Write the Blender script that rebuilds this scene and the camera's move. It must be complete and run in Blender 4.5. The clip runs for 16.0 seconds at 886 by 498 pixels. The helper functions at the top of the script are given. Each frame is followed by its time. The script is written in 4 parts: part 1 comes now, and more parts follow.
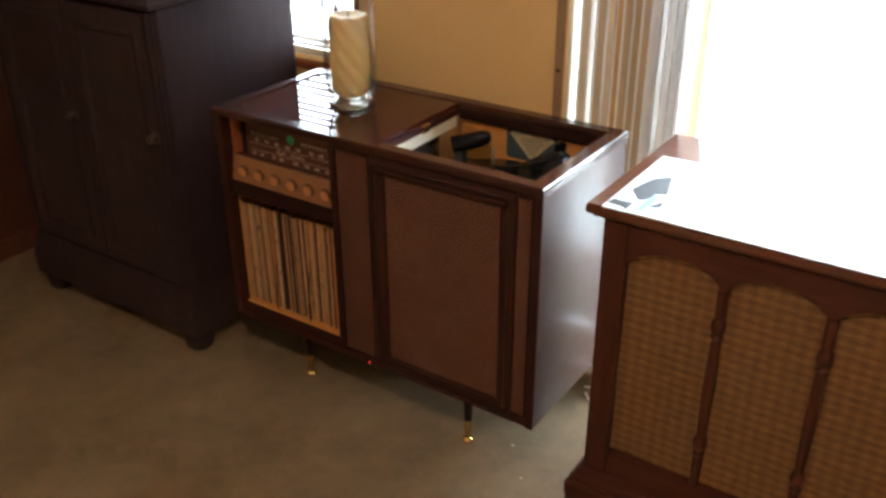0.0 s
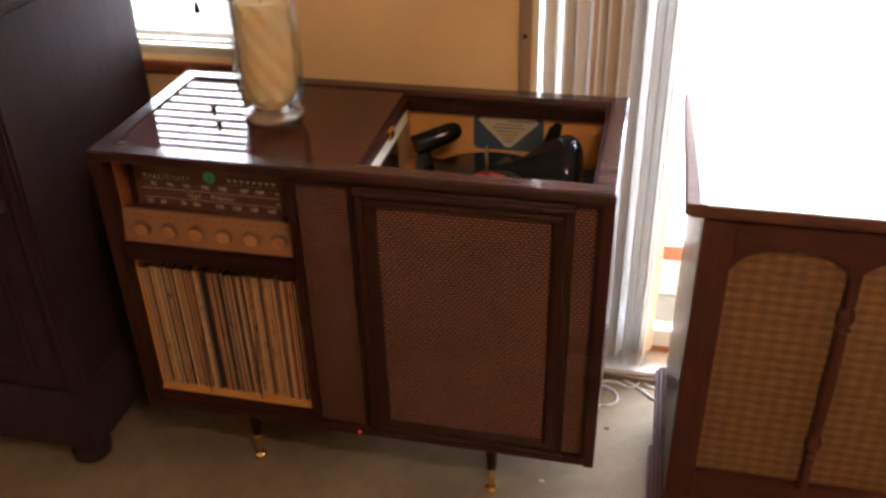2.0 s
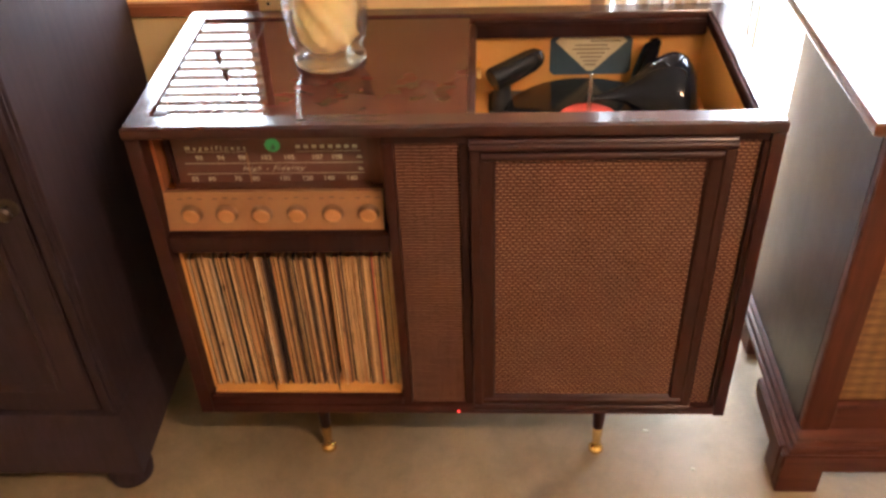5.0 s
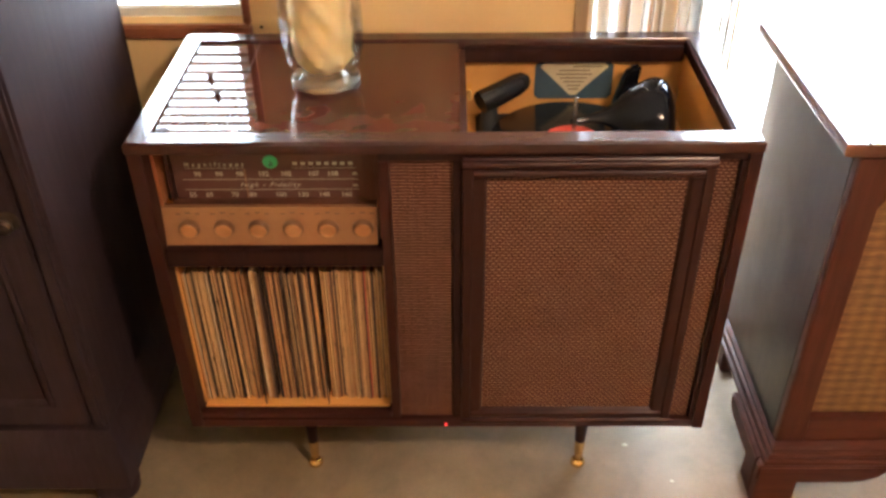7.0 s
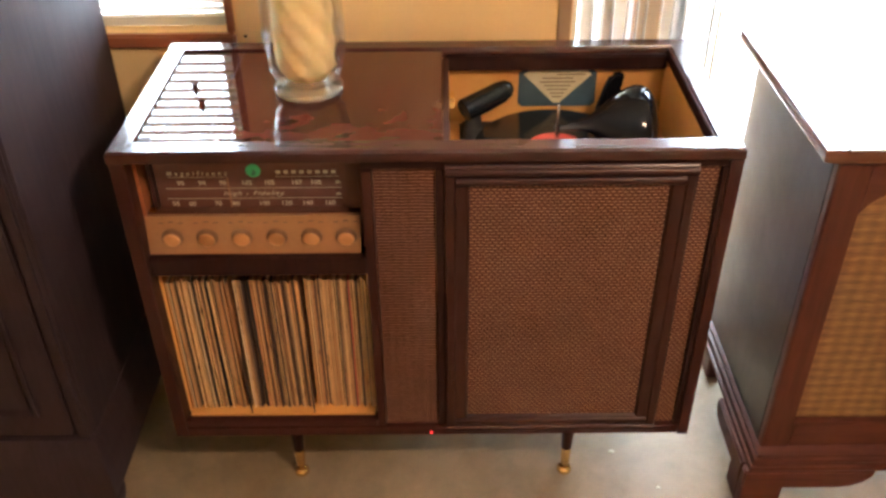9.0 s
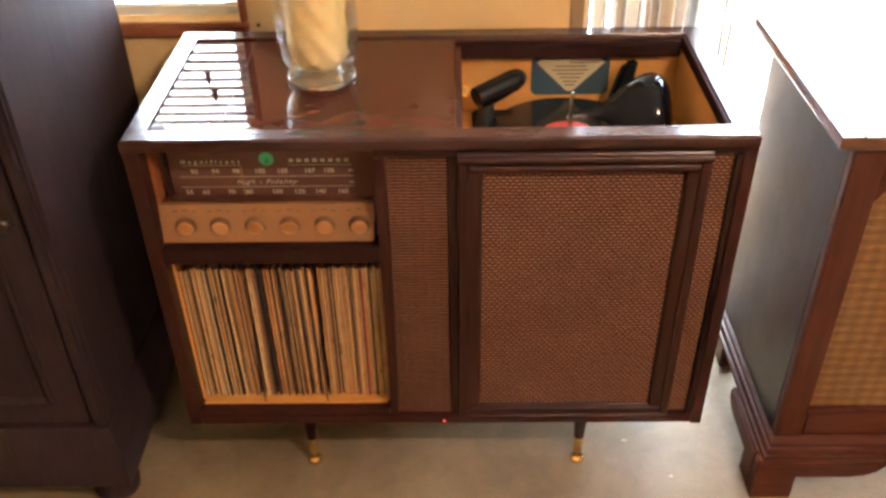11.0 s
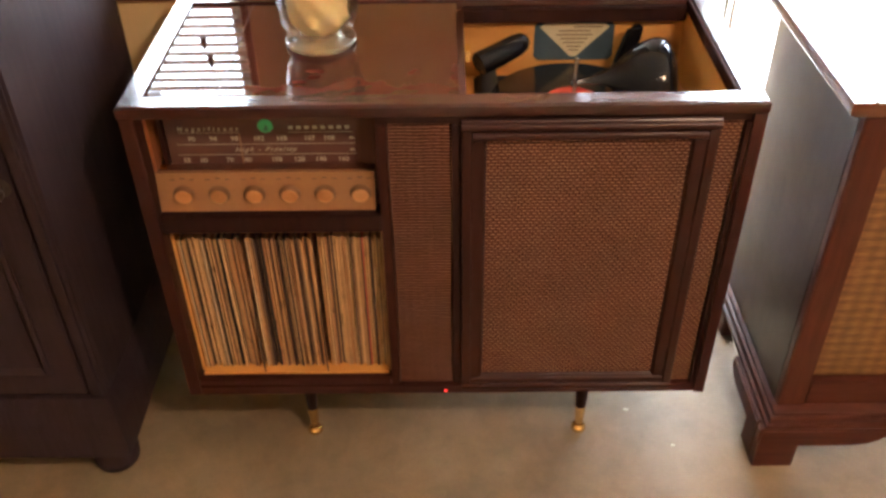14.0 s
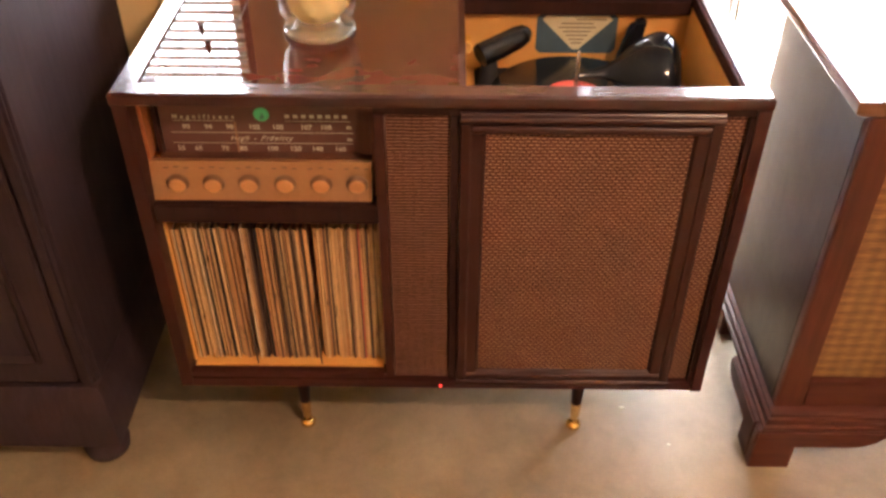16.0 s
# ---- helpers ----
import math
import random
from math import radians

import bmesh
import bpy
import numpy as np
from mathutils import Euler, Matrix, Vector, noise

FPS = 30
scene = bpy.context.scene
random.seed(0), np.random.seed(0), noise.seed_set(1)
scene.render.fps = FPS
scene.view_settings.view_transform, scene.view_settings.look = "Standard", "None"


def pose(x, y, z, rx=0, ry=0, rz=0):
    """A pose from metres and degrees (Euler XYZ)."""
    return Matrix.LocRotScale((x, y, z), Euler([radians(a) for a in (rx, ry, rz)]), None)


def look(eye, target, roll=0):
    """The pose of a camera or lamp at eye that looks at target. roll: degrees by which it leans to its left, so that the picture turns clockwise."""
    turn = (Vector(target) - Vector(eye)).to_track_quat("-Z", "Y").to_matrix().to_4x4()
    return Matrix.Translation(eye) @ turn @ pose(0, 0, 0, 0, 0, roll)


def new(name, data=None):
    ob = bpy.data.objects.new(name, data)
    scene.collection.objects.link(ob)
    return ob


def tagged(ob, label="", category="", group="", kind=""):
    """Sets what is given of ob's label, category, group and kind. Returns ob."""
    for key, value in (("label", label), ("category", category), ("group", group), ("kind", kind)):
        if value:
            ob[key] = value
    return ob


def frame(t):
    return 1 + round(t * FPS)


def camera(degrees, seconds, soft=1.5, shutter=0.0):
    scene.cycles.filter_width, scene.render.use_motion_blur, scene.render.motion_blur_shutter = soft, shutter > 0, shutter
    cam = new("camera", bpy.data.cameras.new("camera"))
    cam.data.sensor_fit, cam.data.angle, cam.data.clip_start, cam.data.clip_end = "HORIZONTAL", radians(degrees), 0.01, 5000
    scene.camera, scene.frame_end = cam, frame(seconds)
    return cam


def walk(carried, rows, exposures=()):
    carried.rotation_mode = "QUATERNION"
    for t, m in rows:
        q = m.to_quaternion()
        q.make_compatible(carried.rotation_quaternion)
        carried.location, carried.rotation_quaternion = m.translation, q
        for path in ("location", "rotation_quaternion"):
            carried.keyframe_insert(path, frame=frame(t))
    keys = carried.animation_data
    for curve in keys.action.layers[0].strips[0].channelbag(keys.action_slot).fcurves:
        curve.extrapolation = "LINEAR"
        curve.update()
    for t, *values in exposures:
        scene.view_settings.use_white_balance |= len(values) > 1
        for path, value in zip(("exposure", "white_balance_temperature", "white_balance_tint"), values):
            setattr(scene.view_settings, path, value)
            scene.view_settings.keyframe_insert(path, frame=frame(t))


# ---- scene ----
cam = camera(52.0, 16.0, soft=2.9, shutter=0.5)
PATH = [
    (0, (1.811, -1.572, 1.571), (0.813, -0.104, 0.651), -0.3),
    (0.5, (1.584, -1.587, 1.57), (0.741, -0.041, 0.622), -2.7),
    (1, (1.387, -1.5, 1.53), (0.629, 0.066, 0.544), -2.8),
    (1.5, (1.202, -1.416, 1.538), (0.612, 0.172, 0.474), -2.7),
    (2, (1.025, -1.379, 1.536), (0.63, 0.276, 0.483), -1.5),
    (2.5, (0.856, -1.37, 1.533), (0.567, 0.298, 0.468), -3.4),
    (3, (0.767, -1.316, 1.51), (0.476, 0.329, 0.411), -3.0),
    (3.5, (0.707, -1.212, 1.492), (0.484, 0.393, 0.32), -2.6),
    (4, (0.648, -1.168, 1.48), (0.478, 0.39, 0.238), -3.2),
    (6.5, (0.511, -1.223, 1.492), (0.481, 0.389, 0.309), -0.6),
    (7, (0.514, -1.236, 1.493), (0.493, 0.382, 0.319), -0.6),
    (7.5, (0.52, -1.237, 1.498), (0.507, 0.386, 0.33), -0.7),
    (8, (0.523, -1.238, 1.497), (0.519, 0.389, 0.335), -0.5),
    (8.5, (0.53, -1.237, 1.496), (0.527, 0.391, 0.335), -0.5),
    (11, (0.527, -1.241, 1.489), (0.497, 0.377, 0.314), -1.1),
    (11.5, (0.519, -1.231, 1.489), (0.486, 0.375, 0.298), -1.0),
    (12, (0.507, -1.223, 1.482), (0.48, 0.373, 0.277), -0.8),
    (12.5, (0.5, -1.218, 1.477), (0.471, 0.373, 0.265), -0.7),
    (13, (0.493, -1.208, 1.476), (0.473, 0.372, 0.251), -0.5),
    (13.5, (0.497, -1.217, 1.478), (0.483, 0.361, 0.248), -0.5),
    (14, (0.511, -1.221, 1.477), (0.495, 0.354, 0.245), -0.9),
    (14.5, (0.518, -1.214, 1.472), (0.507, 0.35, 0.226), -0.8),
    (15, (0.511, -1.209, 1.464), (0.498, 0.353, 0.214), -0.6),
    (15.5, (0.508, -1.206, 1.466), (0.492, 0.359, 0.221), -0.2),
    (16, (0.514, -1.202, 1.466), (0.501, 0.362, 0.22), 0.2),
]
EXPOSURES = [(0.0, -0.66, 6500, 26), (0.5, -0.86, 6500, 27), (1.0, -0.88, 6500, 28), (2.0, -0.62, 6800, 37), (3.0, -0.33, 7000, 39), (3.5, 0.4, 6900, 34), (4.0, 0.71, 6800, 33), (8.0, 0.59, 6400, 27.5), (11.0, 0.67, 6500, 28.5), (12.5, 0.57, 6550, 30.5), (13.7, 0.5, 6600, 30.5), (14.5, 0.46, 6800, 33.5), (15.0, 0.75, 7000, 36.5), (16.0, 0.84, 7150, 38.5)]
walk(cam, [(t, look(eye, target, roll)) for t, eye, target, roll in PATH], EXPOSURES)

# ---- world, sun, lights ----
world = bpy.data.worlds.new("daylight")
scene.world = world
world.use_nodes = True
wn = world.node_tree.nodes
sky = wn.new("ShaderNodeTexSky")
sky.sky_type, sky.sun_disc = "NISHITA", False
sky.sun_elevation, sky.sun_rotation = radians(52), radians(180)
wn["Background"].inputs["Strength"].default_value = 0.12
world.node_tree.links.new(sky.outputs["Color"], wn["Background"].inputs["Color"])
sun = new("sun", bpy.data.lights.new("sun", "SUN"))
sun.data.energy, sun.data.angle, sun.data.color = 3.0, radians(0.5), (1.0, 0.95, 0.86)
sun.matrix_world = look((0, -6, 8), (0, 0, 0.3))

DAY = 48.0      # brightness of the hazy outdoors beyond the glass
LAMP = 165.0     # warm ceiling lamp behind the viewer


# ---- materials ----
def nodes_of(name):
    m = bpy.data.materials.new(name)
    m.use_nodes = True
    t = m.node_tree
    return m, t, t.nodes["Principled BSDF"]


def ramp(t, fac, stops):
    r = t.nodes.new("ShaderNodeValToRGB")
    els = r.color_ramp.elements
    while len(els) < len(stops):
        els.new(0.5)
    for e, (p, c) in zip(els, stops):
        e.position, e.color = p, (*c, 1)
    t.links.new(fac, r.inputs["Fac"])
    return r.outputs["Color"]


def coords(t, scale, kind="Object"):
    c = t.nodes.new("ShaderNodeTexCoord")
    mp = t.nodes.new("ShaderNodeMapping")
    mp.inputs["Scale"].default_value = scale
    t.links.new(c.outputs[kind], mp.inputs["Vector"])
    return mp.outputs["Vector"]


def noise_of(t, vec, scale, detail=4.0, rough=0.55, distort=0.0):
    n = t.nodes.new("ShaderNodeTexNoise")
    n.inputs["Scale"].default_value, n.inputs["Detail"].default_value = scale, detail
    n.inputs["Roughness"].default_value, n.inputs["Distortion"].default_value = rough, distort
    t.links.new(vec, n.inputs["Vector"])
    return n.outputs["Fac"]


def mixed(t, fac, a, b, how="MIX"):
    m = t.nodes.new("ShaderNodeMix")
    m.data_type, m.blend_type = "RGBA", how
    for value, slot in ((fac, "Factor"), (a, "A"), (b, "B")):
        s = next(i for i in m.inputs if i.name == slot and (i.type == "RGBA" or slot == "Factor"))
        if isinstance(value, (int, float)):
            s.default_value = value
        elif isinstance(value, tuple):
            s.default_value = (*value, 1)
        else:
            t.links.new(value, s)
    return next(o for o in m.outputs if o.type == "RGBA")


def maths(t, op, a, b=0.0):
    m = t.nodes.new("ShaderNodeMath")
    m.operation = op
    for v, s in ((a, m.inputs[0]), (b, m.inputs[1])):
        if isinstance(v, (int, float)):
            s.default_value = v
        else:
            t.links.new(v, s)
    return m.outputs[0]


def bumped(t, p, height, strength, distance):
    b = t.nodes.new("ShaderNodeBump")
    b.inputs["Strength"].default_value, b.inputs["Distance"].default_value = strength, distance
    t.links.new(height, b.inputs["Height"])
    t.links.new(b.outputs["Normal"], p.inputs["Normal"])


def wood(name, dark, mid, light, along="x", rough=0.35, coat=0.0, coat_rough=0.1, relief=0.03, figure=1.0, sheen=0.5):
    """Stained wood: long grain, broad figure, fine pores."""
    m, t, p = nodes_of(name)
    s = {"x": (1.2, 14, 14), "y": (14, 1.2, 14), "z": (14, 14, 1.2)}[along]
    v = coords(t, s)
    grain = noise_of(t, v, 5.0, 6.0, 0.6, 0.6)
    fine = noise_of(t, v, 24.0, 3.0, 0.7)
    broad = noise_of(t, coords(t, (2.5, 2.5, 2.5)), 2.2 * figure, 3.0, 0.55, 0.8)
    base = ramp(t, grain, [(0.28, dark), (0.52, mid), (0.78, light)])
    base = mixed(t, 0.35, base, ramp(t, broad, [(0.3, dark), (0.7, light)]))
    base = mixed(t, maths(t, "MULTIPLY", fine, 0.35), base, dark)
    t.links.new(base, p.inputs["Base Color"])
    wear = noise_of(t, coords(t, (3, 3, 3)), 3.0, 5.0, 0.65)
    t.links.new(maths(t, "ADD", maths(t, "MULTIPLY", wear, 0.22), rough - 0.1), p.inputs["Roughness"])
    p.inputs["Specular IOR Level"].default_value = sheen
    p.inputs["Coat Weight"].default_value, p.inputs["Coat Roughness"].default_value = coat, coat_rough
    bumped(t, p, fine, relief, 0.0006)
    return m


def mottled(name, a, b, scale=40.0, rough=0.6, relief=0.1, distance=0.0008, metal=0.0, blotch=2.5):
    """A plain surface with grain and slow blotches."""
    m, t, p = nodes_of(name)
    v = coords(t, (1, 1, 1))
    fine = noise_of(t, v, scale, 4.0, 0.6)
    slow = noise_of(t, v, blotch, 3.0, 0.6)
    t.links.new(ramp(t, maths(t, "ADD", maths(t, "MULTIPLY", fine, 0.5), maths(t, "MULTIPLY", slow, 0.5)), [(0.33, a), (0.67, b)]), p.inputs["Base Color"])
    t.links.new(maths(t, "ADD", maths(t, "MULTIPLY", slow, 0.2), rough - 0.1), p.inputs["Roughness"])
    p.inputs["Metallic"].default_value = metal
    bumped(t, p, fine, relief, distance)
    return m


def glowing(name, colour, strength):
    m, t, p = nodes_of(name)
    p.inputs["Base Color"].default_value = (*colour, 1)
    p.inputs["Emission Color"].default_value = (*colour, 1)
    p.inputs["Emission Strength"].default_value = strength
    return m


def clear(name, tint=(0.97, 0.985, 0.98), gloss=0.03, edge=0.6, power=4.0):
    """Thin clear glass: straight through, with a Fresnel gloss."""
    m, t, p = nodes_of(name)
    out = t.nodes["Material Output"]
    tr, gl, mx, fr = (t.nodes.new(k) for k in ("ShaderNodeBsdfTransparent", "ShaderNodeBsdfGlossy", "ShaderNodeMixShader", "ShaderNodeLayerWeight"))
    tr.inputs["Color"].default_value, gl.inputs["Roughness"].default_value = (*tint, 1), 0.02
    rim = maths(t, "POWER", fr.outputs["Facing"], power)
    t.links.new(maths(t, "ADD", maths(t, "MULTIPLY", rim, edge), gloss), mx.inputs[0])
    t.links.new(tr.outputs[0], mx.inputs[1])
    t.links.new(gl.outputs[0], mx.inputs[2])
    t.links.new(mx.outputs[0], out.inputs["Surface"])
    t.nodes.remove(p)
    return m


def weave(name, thread_a, thread_b, gap, w, h, fill=0.74, thick=0.42):
    """Woven grille cloth: thin light threads floating in staggered rows over a dark ground."""
    m, t, p = nodes_of(name)
    c = t.nodes.new("ShaderNodeTexCoord")
    sep = t.nodes.new("ShaderNodeSeparateXYZ")
    t.links.new(c.outputs["Object"], sep.inputs[0])
    wob = maths(t, "MULTIPLY", maths(t, "SUBTRACT", noise_of(t, coords(t, (1, 1, 1)), 30.0, 2.0), 0.5), 0.55)
    row = maths(t, "ADD", maths(t, "DIVIDE", sep.outputs["Z"], h), wob)
    odd = maths(t, "MULTIPLY", maths(t, "MODULO", maths(t, "FLOOR", maths(t, "ADD", row, 1000.0)), 2.0), 0.5)
    col_at = maths(t, "FRACT", maths(t, "ADD", maths(t, "ADD", maths(t, "DIVIDE", sep.outputs["X"], w), odd), maths(t, "ADD", maths(t, "MULTIPLY", wob, 0.8), 100.0)))
    up = maths(t, "ABSOLUTE", maths(t, "SUBTRACT", maths(t, "FRACT", maths(t, "ADD", row, 1000.0)), 0.5))
    out = maths(t, "ABSOLUTE", maths(t, "SUBTRACT", col_at, 0.5))

    def inside(d, half, soft):
        return maths(t, "MINIMUM", maths(t, "MAXIMUM", maths(t, "DIVIDE", maths(t, "SUBTRACT", half + soft, d), 2 * soft), 0.0), 1.0)
    mask = maths(t, "MULTIPLY", inside(up, thick / 2, 0.09), inside(out, fill / 2, 0.07))
    var = noise_of(t, coords(t, (1, 1, 1)), 9.0, 5.0, 0.65)
    spec = noise_of(t, coords(t, (70, 70, 300)), 3.0, 2.0, 0.6)
    thread = ramp(t, spec, [(0.32, thread_a), (0.62, thread_b)])
    col = mixed(t, mask, ramp(t, spec, [(0.3, tuple(g * 0.7 for g in gap)), (0.7, tuple(g * 1.3 for g in gap))]), thread)
    col = mixed(t, 0.45, col, ramp(t, var, [(0.35, (0.55, 0.52, 0.5)), (0.65, (1, 1, 1))]), "MULTIPLY")
    t.links.new(col, p.inputs["Base Color"])
    p.inputs["Roughness"].default_value = 0.6
    p.inputs["Specular IOR Level"].default_value = 0.06
    bumped(t, p, mask, 0.3, 0.0005)
    return m


def basket(name):
    """Coarse basket weave: soft gold and brown blocks crossed by fine threads."""
    m, t, p = nodes_of(name)
    c = t.nodes.new("ShaderNodeTexCoord")
    sep = t.nodes.new("ShaderNodeSeparateXYZ")
    t.links.new(c.outputs["Object"], sep.inputs[0])
    wob = maths(t, "MULTIPLY", noise_of(t, coords(t, (1, 1, 1)), 18.0, 3.0, 0.6), 1.0)
    sx = maths(t, "SINE", maths(t, "ADD", maths(t, "MULTIPLY", sep.outputs["X"], 2 * math.pi / 0.027), wob))
    sz = maths(t, "SINE", maths(t, "ADD", maths(t, "MULTIPLY", sep.outputs["Z"], 2 * math.pi / 0.0205), wob))
    block = maths(t, "ADD", maths(t, "MULTIPLY", sx, 0.4), maths(t, "MULTIPLY", sz, 0.6))
    rows = maths(t, "SINE", maths(t, "MULTIPLY", sep.outputs["Z"], 2 * math.pi / 0.0065))
    threads = noise_of(t, coords(t, (40, 40, 420)), 1.0, 3.0, 0.7)
    f = maths(t, "ADD", maths(t, "MULTIPLY", block, 0.13), maths(t, "ADD", maths(t, "MULTIPLY", rows, 0.03), maths(t, "MULTIPLY", threads, 0.8)))
    t.links.new(ramp(t, f, [(0.18, (0.105, 0.042, 0.013)), (0.40, (0.178, 0.081, 0.025)), (0.64, (0.280, 0.141, 0.046))]), p.inputs["Base Color"])
    p.inputs["Roughness"].default_value = 0.55
    bumped(t, p, f, 0.5, 0.0015)
    return m


MAHOGANY = wood("mahogany", (0.0324, 0.0076, 0.0052), (0.0475, 0.0109, 0.0071), (0.0684, 0.0166, 0.0101), "x", 0.42, 0.0, 0.2, sheen=0.25)
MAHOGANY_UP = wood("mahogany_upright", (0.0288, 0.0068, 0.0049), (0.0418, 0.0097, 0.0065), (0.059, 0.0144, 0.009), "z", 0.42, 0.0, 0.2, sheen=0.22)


def lid_material():
    """Mirror-polished mahogany veneer with a slow cloudy figure under the lacquer."""
    m, t, p = nodes_of("polished_mahogany")
    cloud = noise_of(t, coords(t, (9, 13, 13)), 2.4, 3.0, 0.5)
    col = ramp(t, cloud, [(0.20, (0.055, 0.0138, 0.0084)), (0.50, (0.066, 0.0166, 0.0098)), (0.80, (0.078, 0.0200, 0.0116))])
    t.links.new(col, p.inputs["Base Color"])
    p.inputs["Roughness"].default_value, p.inputs["Specular IOR Level"].default_value = 0.6, 0.0
    p.inputs["Coat Weight"].default_value, p.inputs["Coat Roughness"].default_value, p.inputs["Coat IOR"].default_value = 1.0, 0.025, 1.40
    return m


LID = lid_material()
BORDER = wood("polished_mahogany_border", (0.032, 0.0078, 0.0052), (0.0448, 0.011, 0.007), (0.0624, 0.016, 0.0096), "x", 0.5, 1.0, 0.15, 0.01, sheen=0.05)
FRAMEWOOD = wood("dark_mahogany_moulding", (0.027, 0.0070, 0.0046), (0.034, 0.0088, 0.0055), (0.046, 0.0120, 0.0072), "z", 0.45, 0.12, 0.2, 0.01, sheen=0.2)
DARKWOOD = wood("dark_stained_wood", (0.016, 0.0052, 0.0042), (0.027, 0.0080, 0.0060), (0.042, 0.0125, 0.0090), "z", 0.5, sheen=0.15)
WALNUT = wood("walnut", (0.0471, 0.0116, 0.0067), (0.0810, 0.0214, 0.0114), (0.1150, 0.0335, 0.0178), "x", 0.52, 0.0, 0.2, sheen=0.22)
WALNUT_UP = wood("walnut_upright", (0.0471, 0.0116, 0.0067), (0.0810, 0.0214, 0.0114), (0.1150, 0.0335, 0.0178), "z", 0.42, 0.0, 0.2, sheen=0.22)
WALNUT_TOP = wood("polished_walnut", (0.075, 0.022, 0.011), (0.125, 0.039, 0.018), (0.185, 0.062, 0.029), "x", 0.4, 1.0, 0.04, 0.0, 1.0, 0.1)
# greyer and darker than WALNUT: the door's daylight on the side, put into colour
WALNUT_SIDE = wood("lacquered_walnut_side_daylit", (0.026, 0.0150, 0.0105), (0.036, 0.0205, 0.0145), (0.048, 0.0280, 0.0200), "z", 0.5, 0.42, 0.2, 0.02, sheen=0.15)
GASKETWOOD = wood("dull_stained_edge", (0.030, 0.0090, 0.0062), (0.042, 0.0125, 0.0082), (0.060, 0.0180, 0.0115), "y", 0.8, sheen=0.08)
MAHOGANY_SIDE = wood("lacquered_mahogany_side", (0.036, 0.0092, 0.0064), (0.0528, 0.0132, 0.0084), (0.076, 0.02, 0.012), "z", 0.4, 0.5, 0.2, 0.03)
EBONY = wood("ebonised_wood", (0.0245, 0.0135, 0.0145), (0.0375, 0.0208, 0.0222), (0.0535, 0.0302, 0.0318), "z", 0.7, 0.0, 0.3, sheen=0.12)
REDWOOD = wood("reddish_wood", (0.06, 0.018, 0.010), (0.11, 0.034, 0.018), (0.17, 0.055, 0.03), "x", 0.4)
TRIMWOOD = wood("orange_trim_wood", (0.20, 0.055, 0.02), (0.32, 0.10, 0.035), (0.42, 0.15, 0.06), "x", 0.4)
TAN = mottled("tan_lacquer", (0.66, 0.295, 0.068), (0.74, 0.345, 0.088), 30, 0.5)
# darker tan: back boards, well's left and front, record bay's right side
TANDARK = mottled("darker_tan_board", (0.34, 0.19, 0.08), (0.46, 0.26, 0.11), 30, 0.55)
WALLPAINT = mottled("ochre_wall_paint", (0.78, 0.505, 0.215), (0.82, 0.545, 0.245), 160, 0.7, 0.15, 0.0006)
CASING = mottled("brown_casing_paint", (0.27, 0.165, 0.085), (0.32, 0.20, 0.105), 60, 0.6)
CEILPAINT = mottled("white_ceiling_paint", (0.72, 0.68, 0.60), (0.80, 0.76, 0.68), 60, 0.8, 0.4, 0.002)
WHITE = mottled("white_enamel", (0.74, 0.74, 0.72), (0.82, 0.82, 0.80), 30, 0.4)
CREAM = mottled("cream_plastic", (0.70, 0.66, 0.52), (0.80, 0.76, 0.62), 30, 0.4)
BRASS = mottled("brass", (0.78, 0.52, 0.20), (0.90, 0.64, 0.28), 80, 0.24, 0.05, 0.0003, 1.0)
STEEL = mottled("steel", (0.55, 0.54, 0.52), (0.68, 0.67, 0.65), 80, 0.25, 0.05, 0.0003, 1.0)
BLACK = mottled("black_bakelite", (0.006, 0.006, 0.007), (0.008, 0.008, 0.009), 30, 0.04, 0.0)
BLACK.node_tree.nodes["Principled BSDF"].inputs["Specular IOR Level"].default_value = 0.22
OLDBRONZE = mottled("antique_bronze", (0.055, 0.036, 0.027), (0.11, 0.075, 0.055), 70, 0.38, 0.1, 0.0005, 0.7)
BLACKMATT = mottled("black_gasket", (0.012, 0.011, 0.012), (0.02, 0.02, 0.02), 60, 0.6)
PANELGOLD = mottled("gold_enamel_panel", (0.29, 0.128, 0.050), (0.34, 0.154, 0.063), 120, 0.42, 0.05, 0.0003, 0.15)
KNOBGOLD = mottled("spun_gold_metal", (0.62, 0.275, 0.108), (0.72, 0.345, 0.145), 90, 0.34, 0.05, 0.0003, 0.5)
KNOBRING = mottled("dull_bronze_metal", (0.20, 0.095, 0.042), (0.27, 0.13, 0.06), 90, 0.4, 0.05, 0.0003, 0.4)
DIALGLASS = mottled("brown_dial_glass", (0.102, 0.041, 0.029), (0.124, 0.051, 0.036), 30, 0.18, 0.02)
INK = mottled("cream_ink", (0.40, 0.31, 0.23), (0.48, 0.38, 0.29), 60, 0.6)
DARKINK = mottled("brown_ink", (0.10, 0.055, 0.03), (0.13, 0.07, 0.04), 60, 0.6)
TEAL = mottled("teal_card", (0.030, 0.060, 0.080), (0.045, 0.080, 0.100), 60, 0.6)
PARCHMENT = mottled("cream_card", (0.50, 0.42, 0.25), (0.60, 0.51, 0.32), 60, 0.6)
REDLABEL = mottled("red_paper_label", (0.66, 0.06, 0.03), (0.76, 0.09, 0.045), 60, 0.55)
PAPERWHITE = mottled("white_card_sleeve", (0.76, 0.76, 0.74), (0.82, 0.82, 0.80), 20, 0.55)
GREYPRINT = mottled("grey_blue_print", (0.010, 0.012, 0.014), (0.035, 0.041, 0.045), 14, 0.6, 0.0)
